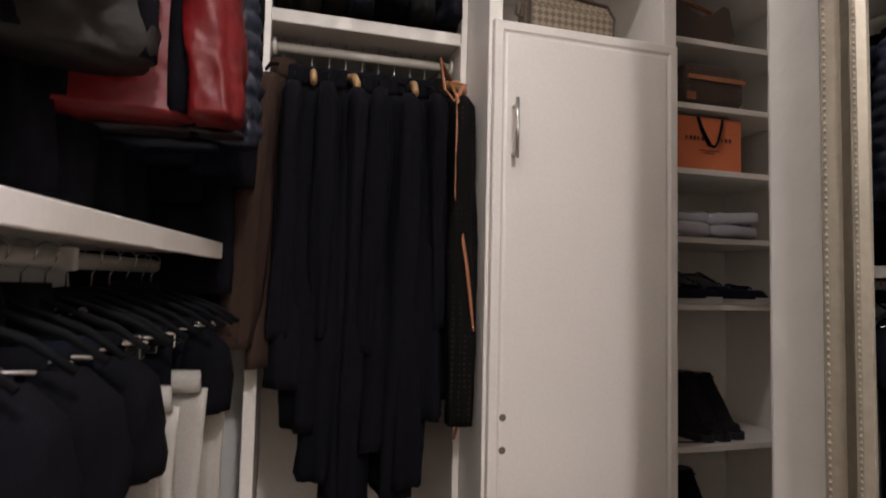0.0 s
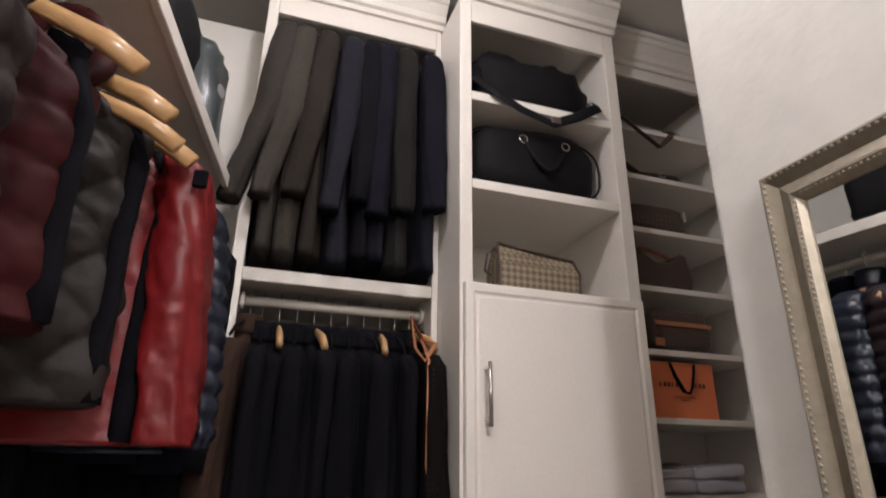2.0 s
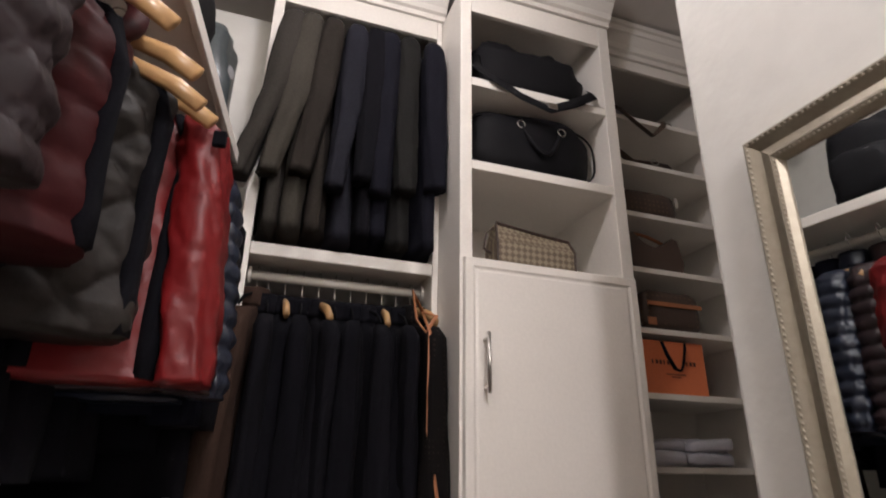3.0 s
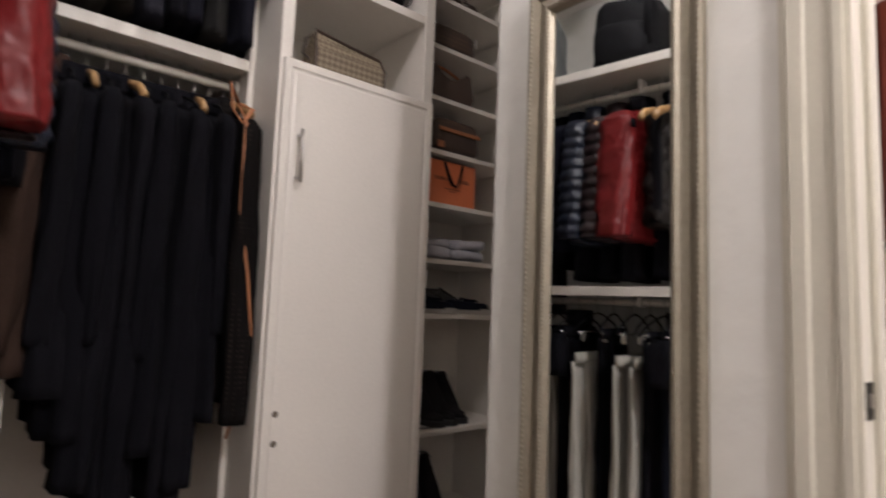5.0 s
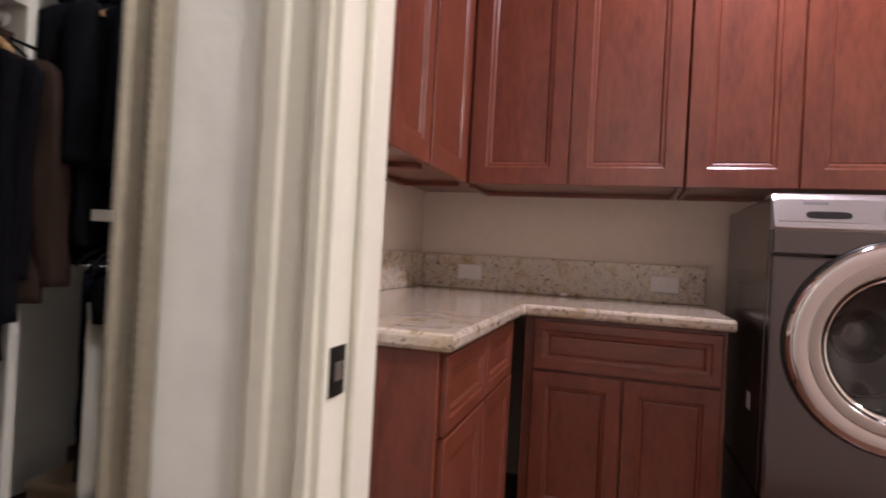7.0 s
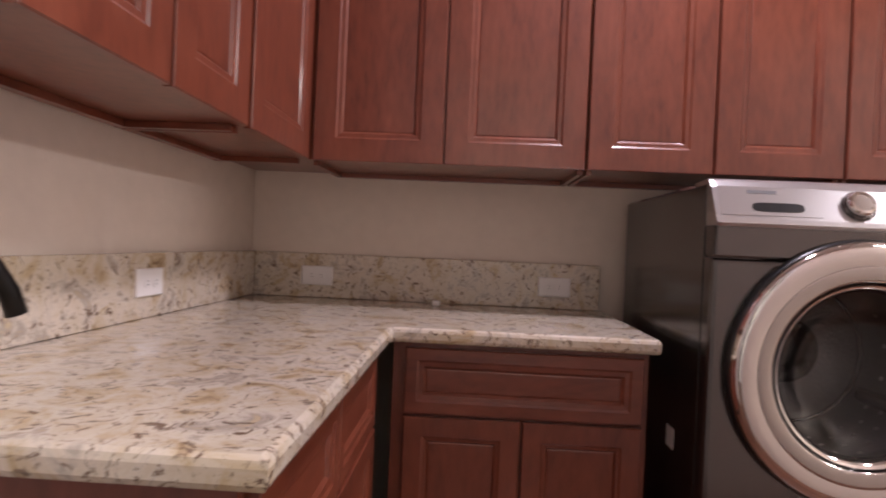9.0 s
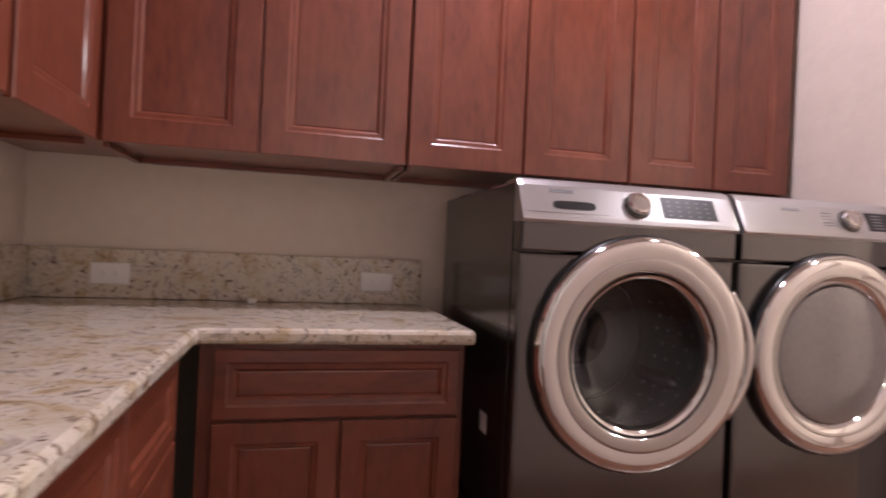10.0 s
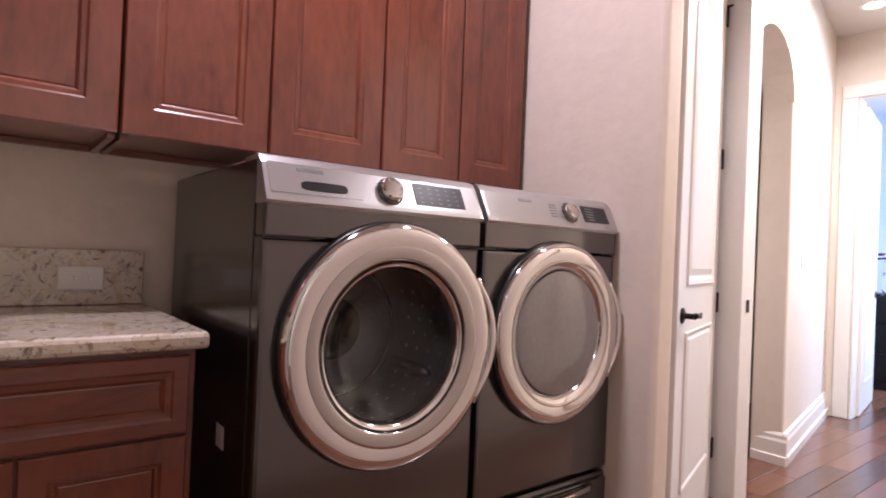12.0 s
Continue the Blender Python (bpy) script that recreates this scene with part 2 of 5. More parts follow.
# closet outer walls
structure("wall_west", box(-0.92, -0.8, -1.0, 3.4, -0.01, CEIL), M_WALL, "plain painted closet wall behind the clothes", "wall")
structure("wall_back", box(-0.8, 2.75, 3.28, 3.4, -0.01, CEIL), M_WALL, "plain painted closet wall behind the shelving", "wall")
structure("wall_closet_south", box(-0.8, XW, -1.0, -0.88, -0.01, CEIL), M_WALL, "plain painted closet wall", "wall")
structure("wall_alcove_east", box(2.62, 2.75, YC, 3.28, -0.01, CEIL), M_WALL, "plain painted alcove wall", "wall")
# wall with the doorway; the corner is rounded
bm = box(XW, XL, 0.931, YC, -0.01, CEIL, 0.012)
box(XW, XL, -1.0, 0.10, -0.01, CEIL, 0, bm)
box(XW, XL, 0.10, 0.931, 2.46, CEIL, 0, bm)
structure("wall_doorway", bm, M_WALL, "off-white hand-trowelled wall with an open doorway", "wall")
bm = box(XL + 0.001, XB + 0.12, YN, YC, -0.01, CEIL)
structure("wall_north", bm, M_LWALL, "beige painted laundry wall", "wall")
structure("wall_east", box(XB, XB + 0.12, YS - 0.12, YN, -0.01, CEIL), M_LWALL, "beige painted laundry wall behind the machines", "wall")
structure("wall_south", box(2.665, XB, YS - 0.12, YS, -0.01, CEIL, 0.025, seg=4), M_LWALL, "greige laundry stub wall with a rounded end", "wall")
structure("wall_laundry_west", box(XL + 0.001, XL + 0.04, -2.22, 0.0, -0.01, CEIL), M_LWALL, "beige painted laundry wall", "wall")
hall_from = set(bpy.data.objects)
structure("wall_hall_divide", box(2.78, XB + 0.12, -2.36, -2.22, -0.01, CEIL, 0.004), M_DOORW, "white painted wall end beside the hall opening", "wall")
structure("wall_nook_east", box(XB, XB + 0.12, -2.22, YS - 0.12, -0.01, CEIL), M_LWALL, "beige painted wall", "wall")
structure("wall_hall_west", box(0.6, 0.72, -7.6, -1.0, -0.01, CEIL), M_LWALL, "pale painted hall wall", "wall")
structure("wall_hall_north", box(0.72, XL + 0.04, -2.36, -2.24, -0.01, CEIL), M_LWALL, "pale painted hall wall", "wall")

# hall wall with its arch, turned a few degrees
HALL = Matrix.Translation((2.857, -3.037, 0)) @ Matrix.Rotation(radians(9), 4, "Z")
M_HALL = varied("hall_paint", (0.70, 0.63, 0.56), 0.6, amount=0.04, grain=18, relief=0.3, depth=0.004)
bm = bmesh.new()
box(0, 0.17, -1.68, 0, -0.01, 2.95, 0.012, bm)
bmesh.ops.transform(bm, matrix=HALL, verts=bm.verts)
structure("wall_hall_east", bm, M_HALL, "warm white hall wall beside an arched opening", "wall")
# arch: outline with a half ellipse cut out
bm = bmesh.new()
y0, y1, spring, rise = -3.032, -2.42, 2.08, 0.36
top = [(y0, 2.95), (y1 + 0.06, 2.95)]
curve = [(0.5 * (y0 + y1) + 0.5 * (y1 - y0) * math.cos(math.pi * k / 20), spring + rise * math.sin(math.pi * k / 20)) for k in range(21)]
for k in range(20):
    (ya, za), (yb, zb) = curve[k], curve[k + 1]
    f, g = [], []
    for x, out in ((2.857, f), (3.03, g)):
        out += [bm.verts.new((x, ya, za)), bm.verts.new((x, yb, zb)), bm.verts.new((x, yb, 2.95)), bm.verts.new((x, ya, 2.95))]
    bm.faces.new(f)
    bm.faces.new(g[::-1])
    bm.faces.new((f[0], f[1], g[1], g[0]))
bmesh.ops.remove_doubles(bm, verts=bm.verts, dist=0.0005)
structure("arch", bm, M_HALL, "plastered round arch over a hall opening", "arch")
structure("wall_arch_back", box(3.6, 3.7, -4.6, -2.36, -0.01, 2.95), M_HALL, "warm white wall seen through the arch", "wall")
# far end of the hall
bm = box(2.94, 3.9, -4.72, -4.6, -0.01, 2.95)
box(0.72, 2.05, -4.72, -4.6, -0.01, 2.95, 0, bm)
box(2.05, 2.94, -4.72, -4.6, 2.44, 2.95, 0, bm)
structure("wall_hall_end", bm, M_HALL, "warm white wall at the end of the hall", "wall")
M_BLUE = varied("far_room_paint", (0.60, 0.64, 0.72), 0.7, amount=0.04)
bm = box(0.72, 4.2, -7.6, -7.5, -0.01, 2.95)
box(3.75, 3.87, -7.5, -4.72, -0.01, 2.95, 0, bm)
structure("wall_far_room", bm, M_BLUE, "cool white bedroom wall", "wall")

hall_things = set(bpy.data.objects) - hall_from


def casing_profile(w, d):
    return [(0, 0), (w, 0), (w, d), (w * 0.86, d), (w * 0.8, d * 0.72), (w * 0.45, d * 0.62), (w * 0.38, d * 0.8), (w * 0.16, d * 0.8), (w * 0.1, d * 0.45), (0, d * 0.4)]


def upright_casing(name, x, y, dx, dy, w, d, z1, label):
    """A moulded door casing: w runs along (dx, dy) from its inner edge, d stands out of the wall."""
    bm = bmesh.new()
    U = Vector((dx, dy, 0))
    N = Vector((-dy, dx, 0)) if name.endswith("_flip") else Vector((dy, -dx, 0))
    prof = casing_profile(w, d)
    rings = [[bm.verts.new(Vector((x, y, z)) + U * (w - a) + N * b) for a, b in prof] for z in (0, z1)]
    bridge(bm, rings)
    return structure(name.replace("_flip", ""), bm, M_TRIM, label, "door casing")


# closet doorway: casing, jamb, stop, strike
upright_casing("trim_closet_door_flip", XW - 0.001, 0.923, 0, 1, 0.10, 0.022, 2.55, "fluted cream door casing on the closet side")
jamb = thing("door_1", (XW, 0.911, 0), "cream door jamb with a dark strike plate", "door frame", kind="structure")
part("jamb", box(XW - 0.014, XL + 0.01, 0.911, 0.9305, 0, 2.45, 0.002), M_TRIM, jamb)
part("stop", box(XW + 0.042, XW + 0.078, 0.898, 0.911, 0, 2.44, 0.004), M_TRIM, jamb)
part("jamb", box(XW - 0.014, XL + 0.01, 0.101, 0.12, 0, 2.45, 0.002), M_TRIM, jamb)
part("head", box(XW - 0.014, XL + 0.01, 0.12, 0.911, 2.43, 2.459, 0.002), M_TRIM, jamb)
bm = box(XW - 0.004, XW + 0.032, 0.9085, 0.912, 0.921, 0.979, 0.001)
plate = part("strike_plate", bm, M_BLACKMETAL, jamb, "dark bronze strike plate")
part("latch_hole", box(XW + 0.008, XW + 0.024, 0.9075, 0.9088, 0.939, 0.961, 0.0005), M_STEEL, plate)

# ---- laundry: granite worktop ----
CX, CY, CT = 3.0, 0.955, 0.914     # front edges of the two legs
top = thing("worktop", (2.9, 1.2, 0.872), "cream and brown veined granite worktop with rounded front edge", "countertop")
bm = bmesh.new()
pts = [(2.01, CY), (CX - 0.03, CY), (CX - 0.008, CY - 0.008), (CX, CY - 0.03), (CX, 0.214), (XB - 0.002, 0.214), (XB - 0.002, YN - 0.002), (2.01, YN - 0.002)]
prof = [(0.000, 0.872), (-0.008, 0.876), (-0.012, 0.884), (-0.012, 0.902), (-0.008, 0.910), (0.0, 0.914)]
c = Vector((3.3, 1.4, 0))


def grown(pts, g):
    """The outline moved outwards by g along its two front runs."""
    out = []
    for i, (x, y) in enumerate(pts):
        out.append((x - (g if i in (0, 3, 4, 7) or i in (1, 2) else 0) * (1 if i not in (1, 2) else 0.6), y - (g if i in (0, 1) else 0.6 * g if i in (2, 3) else g * 0.5 if i in (4, 5) else 0)))
    return out


rings = []
for off, z in prof:
    rings.append([bm.verts.new((x, y, z)) for x, y in grown(pts, -off)])
bridge(bm, rings)
part("slab", bm, M_GRANITE, top)
part("backsplash", box(XB - 0.022, XB - 0.002, 0.222, YN - 0.022, CT + 0.001, 1.092, 0.003), M_GRANITE, top)
part("backsplash", box(2.02, XB - 0.003, YN - 0.021, YN - 0.002, CT + 0.001, 1.092, 0.003), M_GRANITE, top)

# ---- base cabinets ----


def base_cabinet_east():
    c = thing("base_cabinet", (3.3, 0.56, 0), "cherry base cabinet with one drawer above two doors", "cabinet", "laundry base cabinets")
    F = 3.036
    part("carcass", box(F, XB - 0.002, 0.225, 0.945, 0.10, 0.868, 0.002), M_CHERRY, c)
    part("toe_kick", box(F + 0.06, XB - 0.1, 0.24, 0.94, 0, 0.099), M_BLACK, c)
    panel_door(c, (F - 0.001, 0.91, 0.668), (0, -1, 0), (-1, 0, 0), 0.67, 0.19, 0.042, M_CHERRYH, t=0.021, name="drawer_front", inset=0.012, slope=0.02)
    for y in (0.91, 0.574):
        panel_door(c, (F - 0.001, y, 0.115), (0, -1, 0), (-1, 0, 0), 0.334, 0.549, 0.062, M_CHERRY, t=0.021, inset=0.011)
    part("filler", box(F - 0.001, F + 0.01, 0.912, 0.944, 0.11, 0.866), M_CHERRY, c)
    return c


def base_cabinet_north():
    c = thing("base_cabinet", (2.5, 1.3, 0), "cherry base cabinet with a plain end panel and drawers", "cabinet", "laundry base cabinets")
    part("carcass", box(2.045, 3.0, 0.99, YN - 0.002, 0.10, 0.868, 0.002), M_CHERRY, c)
    part("end_panel", box(2.028, 2.044, 0.985, YN - 0.004, 0.0, 0.868, 0.002), M_CHERRY, c)
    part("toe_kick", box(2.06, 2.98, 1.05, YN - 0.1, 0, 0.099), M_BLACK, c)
    for x, w in ((2.05, 0.42), (2.475, 0.42)):
        panel_door(c, (x + w, 0.989, 0.668), (-1, 0, 0), (0, -1, 0), w, 0.19, 0.042, M_CHERRYH, t=0.021, name="drawer_front", inset=0.012, slope=0.02)
        d = panel_door(c, (x + w, 0.989, 0.115), (-1, 0, 0), (0, -1, 0), w, 0.549, 0.062, M_CHERRY, t=0.021, inset=0.011)
    return c


base_cabinet_east()
base_cabinet_north()


# ---- wall cabinets ----
UZ, UT = 1.413, 2.50


def wall_cabinet_east(y0, y1, doors):
    c = thing("wall_cabinet", (3.5, 0.5 * (y0 + y1), UZ), "cherry wall cabinet with sunk-panel doors", "cabinet", "laundry wall cabinets")
    part("carcass", box(3.336, XB - 0.002, y0 + 0.001, (YN - 0.003 if y1 > 1.2 else y1 - 0.001), UZ + 0.006, UT, 0.001), M_CHERRY, c)
    n = len(doors)
    for a, b in doors:
        panel_door(c, (3.336, b, UZ), (0, -1, 0), (-1, 0, 0), b - a, UT - UZ, 0.084, M_CHERRY, t=0.021, inset=0.012, slope=0.019)
    part("bottom_batten", box(3.345, XB - 0.01, y0 + 0.004, y0 + 0.022, UZ - 0.012, UZ + 0.0055, 0.001), M_CHERRYH, c)
    part("bottom_batten", box(3.345, XB - 0.01, y1 - 0.022, y1 - 0.004, UZ - 0.012, UZ + 0.0055, 0.001), M_CHERRYH, c)
    part("rear_batten", box(XB - 0.04, XB - 0.012, y0 + 0.025, y1 - 0.025, UZ - 0.012, UZ + 0.0055, 0.001), M_CHERRYH, c)
    return c


wall_cabinet_east(0.372, 1.29, [(0.842, 1.285), (0.372, 0.841)])
wall_cabinet_east(-0.455, 0.368, [(-0.041, 0.368), (-0.455, -0.043)])
wall_cabinet_east(-1.165, -0.459, [(-0.818, -0.459), (-1.165, -0.82)])


def wall_cabinet_north(x0, x1, doors):
    c = thing("wall_cabinet", (0.5 * (x0 + x1), 1.45, UZ), "cherry wall cabinet with sunk-panel doors", "cabinet", "laundry wall cabinets")
    part("carcass", box(x0 + 0.001, x1 - 0.001, 1.312, YN - 0.002, UZ + 0.006, UT, 0.001), M_CHERRY, c)
    for a, b in doors:
        panel_door(c, (b, 1.312, UZ), (-1, 0, 0), (0, -1, 0), b - a, UT - UZ, 0.084, M_CHERRY, t=0.021, inset=0.012, slope=0.019)
    for x in (x0 + 0.004, x1 - 0.022):
        part("bottom_batten", box(x, x + 0.018, 1.33, YN - 0.01, UZ - 0.012, UZ + 0.0055, 0.001), M_CHERRYH, c)
    part("rear_batten", box(x0 + 0.025, x1 - 0.025, YN - 0.04, YN - 0.012, UZ - 0.012, UZ + 0.0055, 0.001), M_CHERRYH, c)
    return c


wall_cabinet_north(2.79, 3.335, [(2.80, 3.312)])
wall_cabinet_north(2.06, 2.786, [(2.062, 2.42), (2.424, 2.782)])


# ---- outlets ----
def outlet(at, U, N, upright=False):
    o = thing("outlet", at, "white double socket plate set in the granite splash", "socket", "sockets")
    U, N, Z = Vector(U), Vector(N), Vector((0, 0, 1))
    w, h = (0.076, 0.128) if upright else (0.128, 0.076)
    bm, r = rect_rings([(-w / 2, w / 2, -h / 2, h / 2, 0), (-w / 2, w / 2, -h / 2, h / 2, 0.003), (-w / 2 + 0.004, w / 2 - 0.004, -h / 2 + 0.004, h / 2 - 0.004, 0.006)], at, U, N)
    bm.faces.new(r[-1])
    part("cover_plate", bm, M_OUTLET, o)
    for s in (-1, 1):
        c = Vector(at) + (Z if upright else U) * (s * 0.02) + N * 0.006
        f = part("socket_face", turned([(0.0145, 0), (0.0145, 0.0015), (0.013, 0.0022)], c, N, seg=20), M_OUTLET, o)
        for k in (-1, 1):
            q = c + (U if upright else Z) * (k * 0.005) + N * 0.0026
            part("slot", box(q.x - 0.0014, q.x + 0.0014, q.y - 0.0014, q.y + 0.0014, q.z - 0.0014, q.z + 0.0014), M_BLACK, f)
    return o


outlet((XB - 0.0225, 1.35, 1.003), (0, -1, 0), (-1, 0, 0))
outlet((XB - 0.0225, 0.401, 1.0), (0, -1, 0), (-1, 0, 0))
outlet((2.93, YN - 0.0215, 1.012), (1, 0, 0), (0, -1, 0))


# ---- washer and dryer ----
def clear_pane(name):
    """Thin clear glass: straight through, with a gloss that grows at a slant."""
    m = mat(name, (1, 1, 1))
    t = m.node_tree
    see = node(m, "ShaderNodeBsdfTransparent", Color=(0.80, 0.82, 0.84, 1))
    shine = node(m, "ShaderNodeBsdfGlossy", Roughness=0.03)
    fr = node(m, "ShaderNodeFresnel", IOR=1.5)
    mix = t.nodes.new("ShaderNodeMixShader")
    link(m, fr.outputs[0], mix.inputs[0])
    link(m, see.outputs[0], mix.inputs[1])
    link(m, shine.outputs[0], mix.inputs[2])
    link(m, mix.outputs[0], t.nodes["Material Output"].inputs["Surface"])
    return m



def washer_shell(m, x0, x1, y0, y1):
    """Top and two sides in one bent sheet, open in front where the drum sits."""
    bm = bmesh.new()
    out = [(y0, 0.37), (y0, 1.330), (y0 + 0.008, 1.338), (y1 - 0.008, 1.338), (y1, 1.330), (y1, 0.37), (y1 - 0.006, 0.37), (y1 - 0.006, 1.146), (y0 + 0.006, 1.146), (y0 + 0.006, 0.37)]
    bridge(bm, [[bm.verts.new((x, y, z)) for y, z in out] for x in (x0, x1)])
    return part("side_shell", bm, M_GREY, m, "dark graphite cabinet shell")


def machine(y1, w, kind):
    """A front loader on a drawer pedestal; y1 is its side towards the worktop."""
    y0 = y1 - w
    F, B = 2.84, 3.62
    yc = 0.5 * (y0 + y1)
    words = {"washer": "graphite front-loading washing machine with a chrome porthole door", "dryer": "graphite front-loading tumble dryer with a frosted porthole door"}
    m = thing(kind, (3.2, yc, 0.36), words[kind], "washing machine" if kind == "washer" else "tumble dryer", "laundry machines")
    if kind == "dryer":
        part("body", box(F, B, y0, y1, 0.365, 1.145, 0.012, seg=3), M_GREY, m)
    else:
        # body with a round mouth cut in its front
        sq = [(-1 + k / 8, -1) for k in range(16)] + [(1, -1 + k / 8) for k in range(16)] + [(1 - k / 8, 1) for k in range(16)] + [(-1, 1 - k / 8) for k in range(16)]
        bm = bmesh.new()
        rings = []
        for x, e in ((B, 0.010), (B - 0.012, 0.0), (F + 0.012, 0.0), (F + 0.004, 0.004), (F, 0.012)):
            rings.append([bm.verts.new((x, yc + (0.5 * w - e) * p, 0.755 + (0.39 - e) * q)) for p, q in sq])
        for x, r in ((F, 0.232), (F + 0.02, 0.228)):
            ring = []
            for p, q in sq:
                d = Vector((0.3325 * p - 0.005, 0.39 * q - 0.107)).normalized()
                ring.append(bm.verts.new((x, yc - 0.032 + r * d.x, 0.878 + r * d.y)))
            rings.append(ring)
        bridge(bm, rings, caps=False)
        bm.faces.new(rings[0][::-1])
        part("body", bm, M_GREY, m)
    part("side_shell", box(F + 0.055, B + 0.002, y0 - 0.002, y1 + 0.002, 0.37, 1.338, 0.010, seg=3), M_GREY, m, "dark graphite cabinet shell") if kind == "dryer" else washer_shell(m, F + 0.055, B + 0.002, y0 - 0.002, y1 + 0.002)
    # console: slanted silver nose
    bm = bmesh.new()
    part("fascia", box(F - 0.004, F + 0.12, y0 + 0.001, y1 - 0.001, 1.148, 1.232, 0.006, seg=2), M_GREY, m, "graphite strip under the controls")
    prof = [(0.0, 1.224), (-0.010, 1.225), (-0.015, 1.233), (-0.010, 1.245), (0.03, 1.325), (0.045, 1.342), (0.062, 1.348), (0.14, 1.344), (0.14, 1.226)]
    rings = []
    for y, s in ((y1 - 0.001, 0.97), (y1 - 0.012, 1.0), (y0 + 0.012, 1.0), (y0 + 0.001, 0.97)):
        rings.append([bm.verts.new((F + 0.06 + (x - 0.06) * s, y, 1.285 + (z - 1.285) * s)) for x, z in prof])
    bridge(bm, rings)
    console = part("console", bm, M_PANEL, m, "silver slanted control panel")
    slope = Vector((0.04, 0, 0.08)).normalized()
    n = Vector((-0.08, 0, 0.04)).normalized()
    mid = Vector((F + 0.010, 0, 1.285))

    def on(y, v, h=0.0):
        return mid + Vector((0, y, 0)) + slope * v + n * h

    def plate(name, ya, yb, va, vb, h, material, label="", parent=console):
        b = bmesh.new()
        r = [[b.verts.new(on(y, v, d)) for y, v in ((ya, va), (yb, va), (yb, vb), (ya, vb))] for d in (-0.002, h)]
        bridge(b, r)
        return part(name, b, material, parent, label)

    if kind == "washer":
        part("drawer_slot", merge(bmesh.new(), slot(on, y1 - 0.09, y1 - 0.215)), M_BLACK, console)
        plate("detergent_drawer", y1 - 0.012, y1 - 0.255, -0.036, 0.046, 0.0012, M_PANEL)
        plate("brand_plate", y1 - 0.085, y1 - 0.155, 0.026, 0.036, 0.0018, mat("badge_grey", (0.18, 0.18, 0.19), 0.4))
        part("dial_ring", turned([(0.040, -0.002), (0.040, 0.004), (0.036, 0.008)], on(y1 - 0.345, 0.0), n, seg=36), M_GREY, console)
        part("dial", turned([(0.033, 0.0), (0.033, 0.018), (0.030, 0.022), (0.024, 0.023), (0.0232, 0.021)], on(y1 - 0.345, 0.0), n, seg=36), M_CHROME, console, "chrome selector dial")
        disp = plate("display", y1 - 0.425, y1 - 0.60, -0.032, 0.036, 0.0016, M_BLACK, "black touch display with pale legends")
        for i in range(5):
            for k in range(4):
                plate("legend", y1 - 0.442 - i * 0.031, y1 - 0.452 - i * 0.031, -0.024 + k * 0.015, -0.0224 + k * 0.015, 0.0021, M_LEGEND, "", disp)
    else:
        plate("brand_plate", y1 - 0.16, y1 - 0.22, 0.024, 0.032, 0.0018, M_LEGEND)
        part("dial_ring", turned([(0.038, -0.002), (0.038, 0.004), (0.034, 0.008)], on(y1 - 0.40, 0.0), n, seg=36), M_GREY, console)
        part("dial", turned([(0.031, 0.0), (0.031, 0.018), (0.028, 0.022), (0.022, 0.023), (0.0212, 0.021)], on(y1 - 0.40, 0.0), n, seg=36), M_CHROME, console, "chrome selector dial")
        disp = plate("display", y1 - 0.47, y1 - 0.61, -0.03, 0.034, 0.0016, M_BLACK, "black touch display with pale legends")
        for k in range(5):
            plate("legend", y1 - 0.30, y1 - 0.335, -0.022 + k * 0.011, -0.020 + k * 0.011, 0.0018, M_LEGEND)
            plate("legend", y1 - 0.49, y1 - 0.53, -0.022 + k * 0.011, -0.020 + k * 0.011, 0.0021, M_LEGEND, "", disp)
    # porthole
    R = 0.322 if kind == "washer" else 0.300
    c = Vector((F, yc - (0.032 if kind == "washer" else 0.008), 0.878))
    ax = (-1, 0, 0)
    part("door_gasket", turned([(R + 0.004, -0.004), (R + 0.006, 0.016), (R + 0.002, 0.025), (R - 0.02, 0.025), (R - 0.02, -0.004), (R + 0.004, -0.004)], c, ax, seg=64, caps=False), M_BLACK, m, smooth=True)
    door = part("door", turned([(R, 0.016), (R + 0.002, 0.028), (R - 0.005, 0.039), (R - 0.020, 0.045), (R - 0.040, 0.044), (R - 0.055, 0.040), (R - 0.080, 0.036), (0.215, 0.030), (0.205, 0.020), (0.20, 0.0), (R - 0.03, 0.0)], c, ax, seg=72, caps=False), M_CHROME, m, "chrome porthole ring", True)
    part("inner_ring", turned([(R - 0.058, 0.0405), (R - 0.066, 0.0425), (0.232, 0.036), (0.218, 0.0315), (R - 0.062, 0.032)], c, ax, seg=72, caps=False), M_RING, door, "satin inner ring", True)
    # grip: a bulge on the outer edge
    grip = []
    for k in range(15):
        q = math.radians(-34 + 68 * k / 14)
        rr = R - 0.010 + 0.020 * math.cos(q * 90 / 34 * 0.98) ** 0.7 if abs(q) < math.radians(34) else R
        grip.append(c + Vector((-0.030, -rr * math.cos(q), rr * math.sin(q) - 0.0)))
    part("door_grip", tube(grip, [0.010 + 0.007 * math.sin(math.pi * k / 14) for k in range(15)], seg=12), M_CHROME, door, "chrome pull grip", True)
